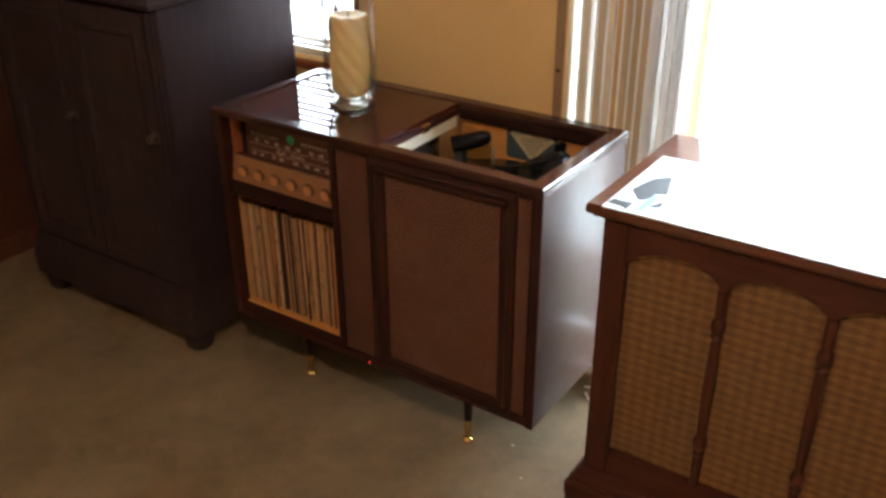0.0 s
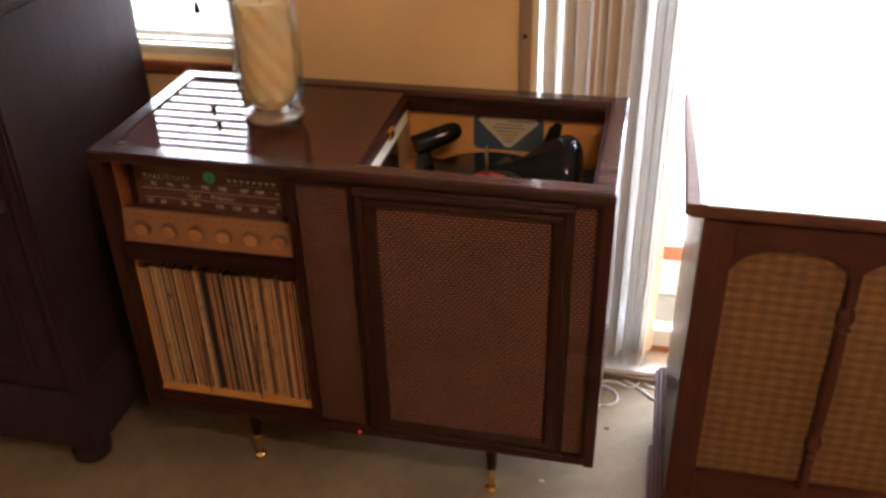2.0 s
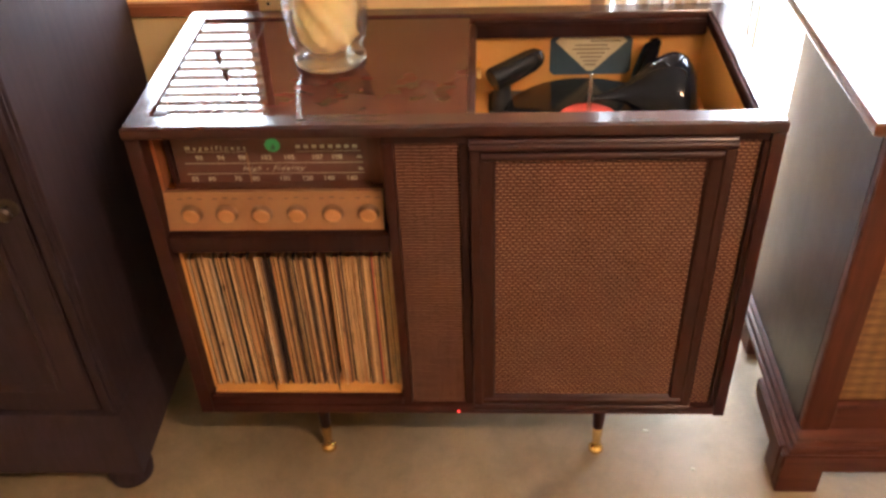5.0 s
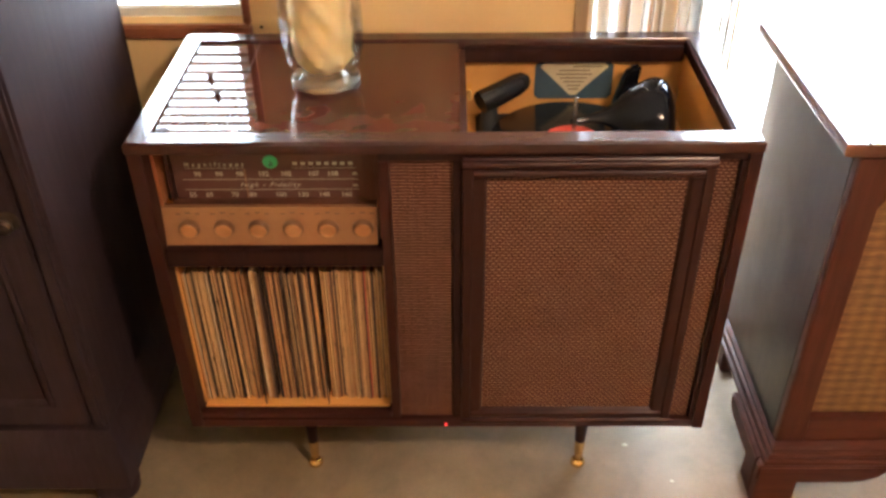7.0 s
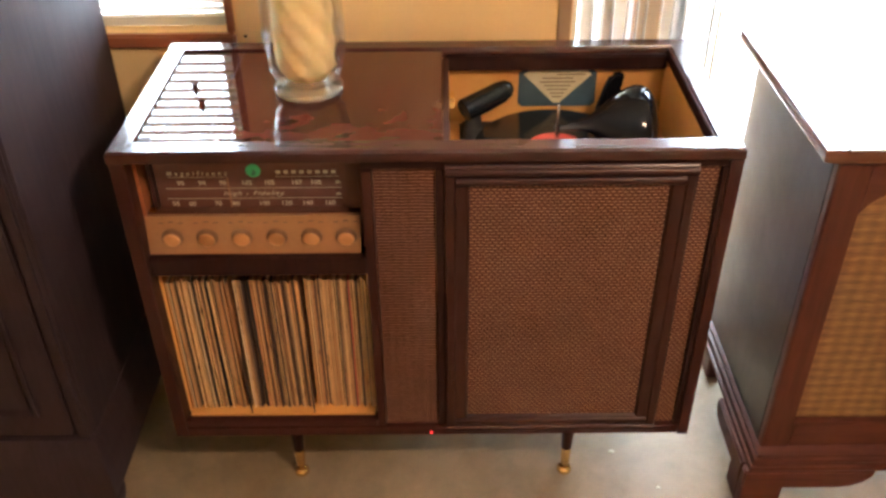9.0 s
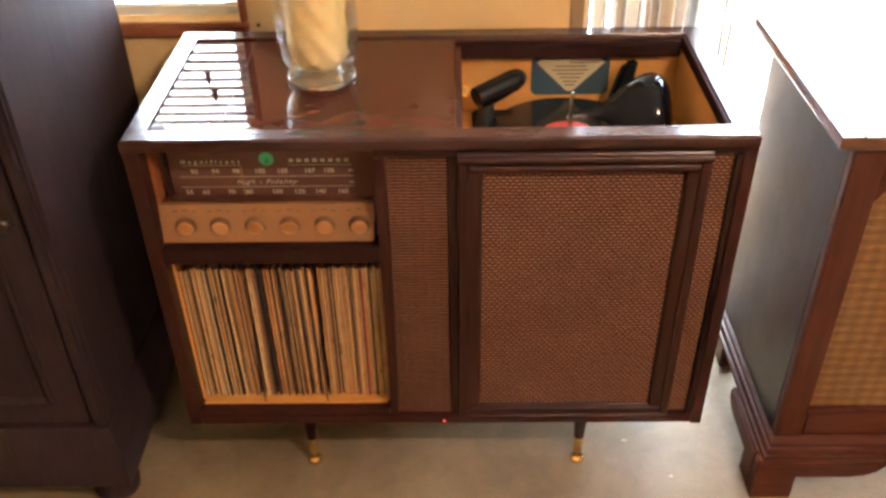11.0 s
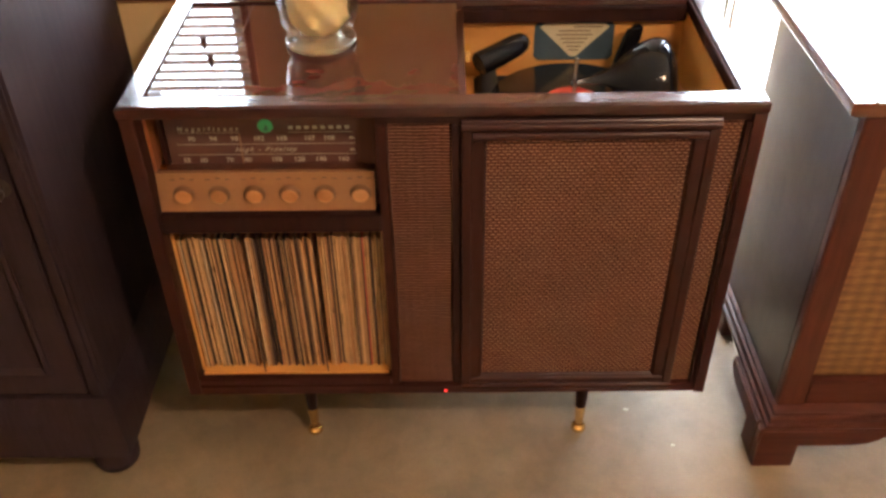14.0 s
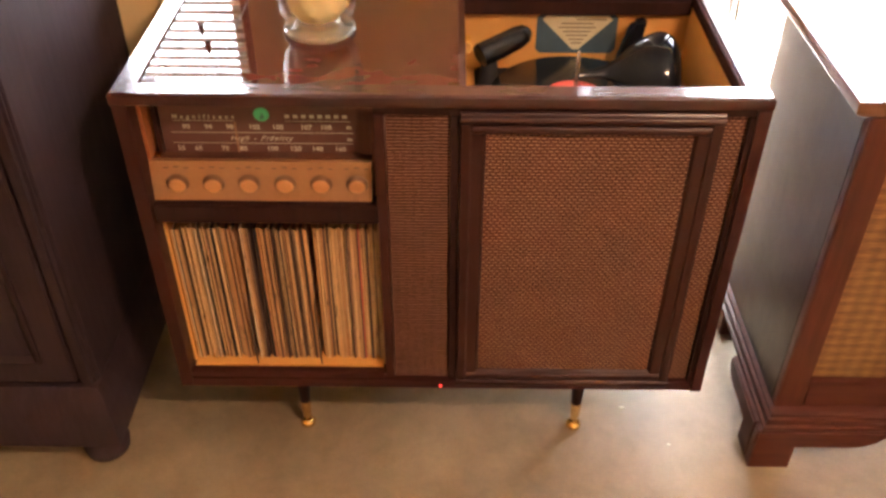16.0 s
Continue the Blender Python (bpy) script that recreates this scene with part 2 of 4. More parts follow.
BLUEPRINT = mottled("pale_blue_print", (0.16, 0.30, 0.36), (0.20, 0.36, 0.42), 14, 0.6, 0.0)
CONCRETE = mottled("pale_patio_concrete", (0.26, 0.25, 0.23), (0.34, 0.33, 0.31), 20, 0.8, 0.3, 0.002)
CLEAR = clear("window_glass")
VASEGLASS = clear("clear_vase_glass", (0.985, 0.985, 0.975), 0.02, 0.7, 2.6)
GREENLAMP = glowing("green_tuning_eye", (0.025, 0.32, 0.10), 0.10)
DARKGREEN = mottled("dark_green_glass", (0.02, 0.12, 0.045), (0.03, 0.16, 0.06), 60, 0.3)
REDLAMP = glowing("red_pilot_jewel", (1.0, 0.06, 0.05), 1.2)
OUTDOORS = glowing("hazy_daylight", (0.70, 0.92, 1.0), DAY)
BULB = glowing("warm_lamp_glass", (1.0, 0.80, 0.58), LAMP)
CLOTH = weave("brown_woven_grille_cloth", (0.270, 0.130, 0.078), (0.490, 0.290, 0.186), (0.078, 0.0265, 0.0165), 0.0104, 0.0061, 0.72, 0.26)
CLOTH_RIB = weave("brown_ribbed_grille_cloth", (0.205, 0.092, 0.056), (0.430, 0.235, 0.155), (0.062, 0.0210, 0.0128), 0.030, 0.0061, 0.95, 0.20)
BASKET = basket("gold_basket_grille_cloth")


def carpet_material():
    m, t, p = nodes_of("beige_carpet_pile")
    v = coords(t, (1, 1, 1))
    fibre = noise_of(t, v, 260.0, 3.0, 0.7)
    tuft = noise_of(t, v, 60.0, 3.0, 0.6)
    tread = noise_of(t, v, 3.2, 5.0, 0.62, 0.5)
    scuff = noise_of(t, v, 17.0, 4.0, 0.6, 0.4)
    a = ramp(t, tread, [(0.32, (0.206, 0.139, 0.074)), (0.68, (0.338, 0.235, 0.132))])
    a = mixed(t, 0.45, a, ramp(t, scuff, [(0.34, (0.66, 0.68, 0.66)), (0.62, (1.0, 1.0, 1.0))]), "MULTIPLY")
    col = mixed(t, 0.35, a, ramp(t, fibre, [(0.3, (0.62, 0.60, 0.57)), (0.7, (1.0, 1.0, 1.0))]), "MULTIPLY")
    t.links.new(col, p.inputs["Base Color"])
    p.inputs["Roughness"].default_value = 0.62
    p.inputs["Specular IOR Level"].default_value = 0.4
    bumped(t, p, maths(t, "ADD", tuft, fibre), 0.2, 0.0015)
    return m


def candle_material():
    m, t, p = nodes_of("cream_wax")
    v = coords(t, (1, 1, 1))
    t.links.new(ramp(t, noise_of(t, v, 14, 3), [(0.3, (0.93, 0.68, 0.33)), (0.7, (0.95, 0.75, 0.42))]), p.inputs["Base Color"])
    p.inputs["Roughness"].default_value = 0.45
    p.inputs["Subsurface Weight"].default_value = 0.45
    p.inputs["Subsurface Radius"].default_value = (0.020, 0.015, 0.009)
    return m


def slat_material(name, dark, light, through_light, odd=None):
    """Slat that may let some daylight through; odd is the tone of the few discoloured ones."""
    m, t, p = nodes_of(name)
    out = t.nodes["Material Output"]
    tl, mx = t.nodes.new("ShaderNodeBsdfTranslucent"), t.nodes.new("ShaderNodeMixShader")
    v = coords(t, (60, 60, 2))
    col = ramp(t, noise_of(t, v, 4.0, 3), [(0.35, dark), (0.65, light)])
    if odd:
        info = t.nodes.new("ShaderNodeObjectInfo")
        col = mixed(t, maths(t, "GREATER_THAN", info.outputs["Random"], 0.78), col, odd)
    t.links.new(col, p.inputs["Base Color"])
    t.links.new(col, tl.inputs["Color"])
    p.inputs["Roughness"].default_value = 0.45
    mx.inputs[0].default_value = through_light
    t.links.new(p.outputs[0], mx.inputs[1])
    t.links.new(tl.outputs[0], mx.inputs[2])
    t.links.new(mx.outputs[0], out.inputs["Surface"])
    return m


def vinyl_material():
    """Grooved record: fine rings about its own centre."""
    m, t, p = nodes_of("grooved_vinyl")
    c = t.nodes.new("ShaderNodeTexCoord")
    ln = t.nodes.new("ShaderNodeVectorMath")
    ln.operation = "LENGTH"
    sep, comb = t.nodes.new("ShaderNodeSeparateXYZ"), t.nodes.new("ShaderNodeCombineXYZ")
    t.links.new(c.outputs["Object"], sep.inputs[0])
    t.links.new(sep.outputs["X"], comb.inputs["X"])
    t.links.new(sep.outputs["Y"], comb.inputs["Y"])
    t.links.new(comb.outputs[0], ln.inputs[0])
    rings = maths(t, "SINE", maths(t, "MULTIPLY", ln.outputs["Value"], 2600.0))
    p.inputs["Base Color"].default_value = (0.008, 0.008, 0.009, 1)
    p.inputs["Roughness"].default_value = 0.10
    bumped(t, p, rings, 0.08, 0.0002)
    return m


def sleeve_material():
    """Record sleeve spines: each sleeve takes its own worn paper colour."""
    m, t, p = nodes_of("worn_record_sleeve_card")
    info = t.nodes.new("ShaderNodeObjectInfo")
    r = t.nodes.new("ShaderNodeValToRGB")
    r.color_ramp.interpolation = "CONSTANT"
    tones = [(0.66, 0.37, 0.17), (0.43, 0.21, 0.09), (0.78, 0.52, 0.28), (0.016, 0.013, 0.015), (0.58, 0.31, 0.13), (0.085, 0.042, 0.030), (0.74, 0.46, 0.22), (0.24, 0.15, 0.09),
             (0.52, 0.24, 0.10), (0.62, 0.36, 0.16), (0.022, 0.017, 0.018), (0.38, 0.20, 0.10), (0.80, 0.58, 0.36), (0.52, 0.09, 0.05), (0.49, 0.28, 0.13), (0.70, 0.42, 0.20)]
    els = r.color_ramp.elements
    while len(els) < len(tones):
        els.new(0.5)
    for n, (e, c) in enumerate(zip(els, tones)):
        e.position, e.color = n / len(tones), (*c, 1)
    t.links.new(info.outputs["Random"], r.inputs["Fac"])
    mp = t.nodes.new("ShaderNodeMapping")
    mp.inputs["Scale"].default_value = (160, 20, 26)
    shift = t.nodes.new("ShaderNodeCombineXYZ")
    t.links.new(maths(t, "MULTIPLY", info.outputs["Random"], 913.0), shift.inputs["Z"])
    t.links.new(t.nodes.new("ShaderNodeTexCoord").outputs["Object"], mp.inputs["Vector"])
    t.links.new(shift.outputs[0], mp.inputs["Location"])
    marks = ramp(t, noise_of(t, mp.outputs["Vector"], 1.0, 3.0, 0.6), [(0.33, (0.10, 0.07, 0.06)), (0.39, (0.8, 0.76, 0.72)), (0.62, (1, 1, 1))])
    col = mixed(t, 0.8, r.outputs["Color"], marks, "MULTIPLY")
    t.links.new(col, p.inputs["Base Color"])
    p.inputs["Roughness"].default_value = 0.6
    return m


for paper in (GREYPRINT, PAPERWHITE, BLUEPRINT):
    paper.node_tree.nodes["Principled BSDF"].inputs["Coat Weight"].default_value = 0.5
    paper.node_tree.nodes["Principled BSDF"].inputs["Coat Roughness"].default_value = 0.06
CARPET, WAX, SLAT, VINYL, SLEEVE = carpet_material(), candle_material(), slat_material("pale_vinyl_slat", (0.76, 0.72, 0.66), (0.84, 0.82, 0.79), 0.07, (0.56, 0.40, 0.24)), vinyl_material(), sleeve_material()
TANSLAT = slat_material("yellowed_vinyl_slat", (0.50, 0.27, 0.10), (0.60, 0.34, 0.14), 0.10)
BLINDSLAT = slat_material("cream_blind_slat", (0.50, 0.42, 0.31), (0.62, 0.53, 0.41), 0.10)


# ---- mesh helpers ----
def box(bm, x0, x1, y0, y1, z0, z1, bevel=0.0, segs=2):
    made = bmesh.ops.create_cube(bm, size=1.0, matrix=Matrix.LocRotScale(((x0 + x1) / 2, (y0 + y1) / 2, (z0 + z1) / 2), None, (x1 - x0, y1 - y0, z1 - z0)))
    if bevel:
        edges = list({e for v in made["verts"] for e in v.link_edges})
        bmesh.ops.bevel(bm, geom=edges, offset=bevel, segments=segs, affect="EDGES", clamp_overlap=True)


def boxes(*rows, bevel=0.0):
    bm = bmesh.new()
    for r in rows:
        box(bm, *r, bevel=bevel)
    return bm


def lathe(bm, profile, centre=(0, 0, 0), segs=32, tilt=None, lobes=0, depth=0.0, twist=0.0):
    """Turn (radius, height) pairs about z; lobes, depth and twist give swirled flutes."""
    rings = []
    for r, z in profile:
        ring = []
        for k in range(segs):
            a = 2 * math.pi * k / segs
            rr = r * (1 + depth * math.cos(lobes * (a + twist * z))) if lobes else r
            v = Vector((rr * math.cos(a), rr * math.sin(a), z))
            ring.append(bm.verts.new((tilt @ v if tilt else v) + Vector(centre)))
        rings.append(ring)
    for a, b in zip(rings, rings[1:]):
        for k in range(segs):
            bm.faces.new((a[k], a[(k + 1) % segs], b[(k + 1) % segs], b[k]))
    for ring, flip in ((rings[0], True), (rings[-1], False)):
        if len({tuple(round(c, 6) for c in v.co) for v in ring}) > 2:
            bm.faces.new(ring[::-1] if flip else ring)
    return bm


def turned(profile, centre=(0, 0, 0), segs=32, **more):
    return lathe(bmesh.new(), profile, centre, segs, **more)


def loft(loops, closed=True, caps=True):
    """Skin between equal loops of points."""
    bm = bmesh.new()
    rows = [[bm.verts.new(p) for p in loop] for loop in loops]
    n = len(rows[0])
    for a, b in zip(rows, rows[1:]):
        for k in range(n if closed else n - 1):
            bm.faces.new((a[k], a[(k + 1) % n], b[(k + 1) % n], b[k]))
    if caps and closed:
        bm.faces.new(rows[0][::-1])
        bm.faces.new(rows[-1])
    bmesh.ops.recalc_face_normals(bm, faces=bm.faces)
    return bm


def tube(points, radii, segs=14, flat=1.0):
    """A round bar along points with changing radius, rounded ends."""
    pts = [Vector(p) for p in points]
    loops = []
    for k, (p, r) in enumerate(zip(pts, radii)):
        d = (pts[min(k + 1, len(pts) - 1)] - pts[max(k - 1, 0)]).normalized()
        side = d.cross(Vector((0, 0, 1)))
        side = side.normalized() if side.length > 1e-4 else Vector((1, 0, 0))
        up = side.cross(d).normalized()
        loops.append([p + side * r * math.cos(2 * math.pi * j / segs) + up * r * flat * math.sin(2 * math.pi * j / segs) for j in range(segs)])
    return loft(loops)


def smooth_path(points, n=8):
    """Points of a curve through the given points."""
    P = [Vector(p) for p in points]
    P = [2 * P[0] - P[1], *P, 2 * P[-1] - P[-2]]
    out = []
    for i in range(1, len(P) - 2):
        for k in range(n):
            u = k / n
            a, b, c, d = P[i - 1:i + 3]
            out.append(0.5 * (2 * b + (c - a) * u + (2 * a - 5 * b + 4 * c - d) * u * u + (3 * b - a - 3 * c + d) * u ** 3))
    return out + [P[-2]]


def front_frame(x0, x1, z0, z1, profile):
    """A mitred moulding on a front: profile of (inset from the outer edge, y)."""
    loops = [[(x0 + i, y, z0 + i), (x1 - i, y, z0 + i), (x1 - i, y, z1 - i), (x0 + i, y, z1 - i)] for i, y in profile]
    return loft([*loops, loops[0]], caps=False)


def plan_ring(x0, x1, y0, y1, profile):
    """A moulding run round a plan rectangle: profile of (outset, z), closed through its middle."""
    loops = [[(x0 - o, y0 - o, z), (x1 + o, y0 - o, z), (x1 + o, y1 + o, z), (x0 - o, y1 + o, z)] for o, z in profile]
    return loft(loops)


def prism(outline, axis, a, b):
    """Extrude a flat outline: along y the outline is (x, z), along x it is (y, z), along z it is (x, y)."""
    put = {"y": lambda p, d: (p[0], d, p[1]), "x": lambda p, d: (d, p[0], p[1]), "z": lambda p, d: (p[0], p[1], d)}[axis]
    return loft([[put(p, a) for p in outline], [put(p, b) for p in outline]])


def softened(bm, offset, segs=2, angle=0.6):
    edges = [e for e in bm.edges if len(e.link_faces) == 2 and e.calc_face_angle(0) > angle]
    bmesh.ops.bevel(bm, geom=edges, offset=offset, segments=segs, affect="EDGES", clamp_overlap=True)
    return bm


def origin_of(ob):
    o = Vector((0, 0, 0))
    while ob:
        o += ob.location
        ob = ob.parent
    return o


def mesh_from(name, bm, material, origin, smooth):
    bmesh.ops.translate(bm, verts=bm.verts, vec=-Vector(origin))
    me = bpy.data.meshes.new(name)
    bm.to_mesh(me)
    bm.free()
    me.materials.append(material)
    if smooth:
        me.shade_smooth()
        me.set_sharp_from_angle(angle=radians(38))
    return me


def part(name, bm, material, parent, label="", smooth=True):
    ob = new(name, mesh_from(name, bm, material, origin_of(parent), smooth))
    ob.parent = parent
    return tagged(ob, label)


def thing(name, origin, label, category, group="", kind=""):
    ob = new(name)
    ob.location, ob.empty_display_size = origin, 0.05
    return tagged(ob, label, category, group, kind)


def single(name, bm, material, origin, label="", category="", group="", kind="", smooth=True):
    ob = new(name, mesh_from(name, bm, material, origin, smooth))
    ob.location = origin
    return tagged(ob, label, category, group, kind)


def text_mesh(body, size, material, parent, at, name="lettering", width=None, shear=0.0, spread=1.0, bold=0.00025):
    """Flat lettering on a front that faces the viewer, at its left baseline."""
    cu = bpy.data.curves.new(name, "FONT")
    cu.body, cu.size, cu.shear, cu.extrude, cu.resolution_u, cu.offset, cu.space_character = body, size, shear, 0.0002, 2, bold, spread
    tmp = new(name + "_curve", cu)
    me = bpy.data.meshes.new_from_object(tmp.evaluated_get(bpy.context.evaluated_depsgraph_get()))
    bpy.data.objects.remove(tmp)
    xs = [v.co.x for v in me.vertices]
    k = width / (max(xs) - min(xs)) if width else 1.0
    o = origin_of(parent)
    for v in me.vertices:
        v.co = Vector((at[0] + (v.co.x - min(xs)) * k, at[1] - v.co.z, at[2] + v.co.y)) - o
    me.materials.clear()
    me.materials.append(material)
    ob = new(name, me)
    ob.parent = parent
    return ob


# ---- the room ----
WY, WT = 0.50, 0.13
FZ = -0.013     # carpet surface
X0, X1, Y0, H = -1.95, 5.2, -6.2, 2.44
DX0, DX1, DH = 0.785, 3.0, 2.05
WX0, WX1, WZ0, WZ1 = -0.80, 0.100, 0.795, 2.02

single("floor", boxes((X0 - 0.12, X1 + 0.12, Y0 - 0.12, WY + 0.03, -0.14, FZ)), CARPET, (0, 0, 0), "worn beige pile carpet on the floor", "carpet", kind="structure", smooth=False)
single("wall_north", boxes(
    (X0, WX0, WY, WY + WT, FZ, H), (WX0, WX1, WY, WY + WT, FZ, WZ0), (WX0, WX1, WY, WY + WT, WZ1, H),
    (WX1, DX0, WY, WY + WT, FZ, H), (DX0, DX1, WY, WY + WT, DH, H), (DX1, X1, WY, WY + WT, FZ, H)),
    WALLPAINT, (0, 0, 0), "ochre painted wall with window and glass door", "wall", kind="structure", smooth=False)
single("wall_south", boxes((X0, X1, Y0 - 0.12, Y0, FZ, H)), WALLPAINT, (0, 0, 0), "plain ochre painted wall", "wall", kind="structure", smooth=False)
single("wall_west", boxes((X0 - 0.12, X0, Y0 - 0.12, WY + WT, FZ, H)), WALLPAINT, (0, 0, 0), "plain ochre painted wall", "wall", kind="structure", smooth=False)
single("wall_east", boxes((X1, X1 + 0.12, Y0 - 0.12, WY + WT, FZ, H)), WALLPAINT, (0, 0, 0), "plain ochre painted wall", "wall", kind="structure", smooth=False)
single("ceiling", boxes((X0 - 0.12, X1 + 0.12, Y0 - 0.12, WY + WT, H, H + 0.12)), CEILPAINT, (0, 0, 0), "white textured ceiling", "ceiling", kind="structure", smooth=False)
single("ground", boxes((-60, 60, WY + WT, 120, -0.25, -0.10)), CONCRETE, (0, 0, 0), "pale sunlit concrete patio outside", "patio", kind="structure", smooth=False)
single("backdrop", boxes((-9, 12, 5.0, 5.05, -0.1, 6.5)), OUTDOORS, (0, 0, 0), "overexposed white daylight beyond the glass", "backdrop", kind="structure", smooth=False)

step = thing("patio_step", (1.6, 1.35, -0.10), "low white patio step with an orange-brown edge", "step")
part("slab", boxes((0.3, 3.6, 1.05, 1.70, -0.10, 0.10), bevel=0.008), WHITE, step)
part("edge_board", boxes((0.3, 3.6, 1.025, 1.049, 0.045, 0.095), bevel=0.003), TRIMWOOD, step, "orange-brown edge board")
single("trim", boxes((0.757, 0.783, WY - 0.007, WY - 0.0005, FZ, DH + 0.03), bevel=0.002), CASING, (0, 0, 0), "ochre painted casing strip beside the glass door", "trim", kind="structure")
single("screw", turned([(0.0, 0.0), (0.0045, 0.0), (0.005, 0.002), (0.003, 0.004), (0.0, 0.0042)], (0.770, WY - 0.0075, 0.90), 12, tilt=Matrix.Rotation(radians(90), 3, "X")), DARKWOOD, (0.770, WY - 0.0075, 0.90), "small dark screw head in the wall casing", "screw")
single("screw", turned([(0.0, 0.0), (0.003, 0.0), (0.0035, 0.0015), (0.002, 0.003), (0.0, 0.0032)], (0.132, WY - 0.0005, 0.786), 12, tilt=Matrix.Rotation(radians(90), 3, "X")), DARKWOOD, (0.132, WY, 0.786), "small dark screw head in the wall", "screw")

# sliding glass door
door = thing("door_1", (DX0, WY + 0.1, 0), "white framed sliding glass door flooded with daylight", "glass door", kind="structure")
part("jamb", boxes((DX0, DX0 + 0.012, WY + 0.004, WY + WT, 0.0, DH), bevel=0.002), CREAM, door)
part("threshold", boxes((DX0 + 0.012, DX1, WY + 0.014, WY + 0.19, -0.03, 0.012), bevel=0.004), WHITE, door, "dusty white door track")
part("threshold_edge", boxes((DX0 + 0.012, DX1, WY + 0.002, WY + 0.0135, -0.03, 0.002), bevel=0.002), CASING, door, "brown wooden edge strip")
part("bottom_rail", boxes((DX0 + 0.014, DX1, WY + 0.112, WY + 0.152, 0.0125, 0.030), bevel=0.003), TRIMWOOD, door, "orange-brown rail strip")
part("bottom_rail", boxes((DX0 + 0.014, DX1, WY + 0.112, WY + 0.152, 0.0305, 0.085), bevel=0.003), WHITE, door)
part("stile", boxes((1.030, 1.062, WY + 0.116, WY + 0.155, 0.0855, DH - 0.0505), bevel=0.004), CREAM, door, "cream door stile")
part("stile", boxes((2.40, 2.47, WY + 0.110, WY + 0.155, 0.0855, DH - 0.0505), bevel=0.004), WHITE, door)
part("top_rail", boxes((DX0 + 0.014, DX1, WY + 0.110, WY + 0.155, DH - 0.05, DH), bevel=0.004), WHITE, door)
for a, b in ((DX0 + 0.014, 1.0295), (1.0625, 2.3995), (2.4705, DX1)):
    pane = part("pane", boxes((a, b, WY + 0.130, WY + 0.135, 0.0855, DH - 0.0505)), CLEAR, door, smooth=False)
    pane.visible_shadow = False

# left window
win = thing("window_1", (WX0, WY + 0.06, WZ0), "wood trimmed window behind a half-open slatted blind", "window", kind="structure")
part("window_sill", boxes((WX0 - 0.02, WX1 + 0.014, WY - 0.016, WY + WT, WZ0 - 0.028, WZ0 - 0.0005), bevel=0.004), TRIMWOOD, win, "reddish brown wooden sill")
part("window_frame", boxes((WX1 - 0.0005, WX1 + 0.014, WY - 0.014, WY - 0.0005, WZ0, WZ1), bevel=0.003), TRIMWOOD, win, "reddish brown wooden side trim")
part("window_frame", boxes((WX0, WX1 - 0.001, WY + 0.075, WY + 0.115, WZ0, WZ0 + 0.045), bevel=0.003), WHITE, win)
part("window_frame", boxes((WX0, WX1 - 0.001, WY + 0.075, WY + 0.115, WZ1 - 0.045, WZ1), bevel=0.003), WHITE, win)
part("window_frame", boxes((WX1 - 0.042, WX1 - 0.001, WY + 0.075, WY + 0.115, WZ0 + 0.046, WZ1 - 0.046), bevel=0.003), WHITE, win)
wp = part("pane", boxes((WX0, WX1 - 0.043, WY + 0.092, WY + 0.097, WZ0 + 0.046, WZ1 - 0.046)), CLEAR, win, smooth=False)
wp.visible_shadow = False

blind = thing("window_blind", (WX0, WY + 0.03, WZ0), "cream horizontal slatted blind hanging in the window", "blind")
slat_profile = [(-0.0105 + 0.021 * k / 6, 0.0016 * (1 - (2 * k / 6 - 1) ** 2)) for k in range(7)]
sx0, sx1 = WX0 + 0.006, WX1 - 0.008
sbm = loft([[(x, y, z) for y, z in slat_profile] + [(x, y, z - 0.0007) for y, z in reversed(slat_profile)] for x in (0.0, sx1 - sx0)])
slat_mesh = mesh_from("slat", sbm, BLINDSLAT, (0, 0, 0), True)
nsl = 57
for k in range(nsl):
    s = new("slat", slat_mesh)
    s.parent = blind
    s.matrix_basis = pose(sx0 - blind.location.x, 0.002 + 0.001 * math.sin(k * 2.1), 0.044 + k * 0.0202, -1.0 + 1.5 * math.sin(k * 1.7), 0, 0)
part("bottom_rail", boxes((sx0, sx1, WY + 0.018, WY + 0.043, WZ0 + 0.006, WZ0 + 0.030), bevel=0.004), CREAM, blind)
part("head_rail", boxes((sx0, sx1, WY + 0.014, WY + 0.048, WZ1 - 0.045, WZ1 - 0.004), bevel=0.003), CREAM, blind)
for cx in (-0.62, -0.16):
    part("ladder_cord", tube([(cx, WY + 0.016, WZ0 + 0.03), (cx, WY + 0.016, WZ1 - 0.05)], [0.0009, 0.0009], 6), CREAM, blind)
for cx, z0, z1 in ((0.010, 0.912, 0.940), (0.018, 0.952, 0.980)):
    pull = part("pull_cord", tube([(cx, WY + 0.006, z1), (cx + 0.004, WY + 0.006, z1 + 0.5), (cx + 0.004, WY + 0.008, WZ1 - 0.05)], [0.00025] * 3, 6), CREAM, blind)
    part("tassel", turned([(0.0015, z1), (0.004, z1 - 0.004), (0.007, z0 + 0.006), (0.0075, z0), (0.0, z0)], (cx, WY + 0.006, 0), 14), DARKWOOD, pull, "dark brown wooden cord tassel")

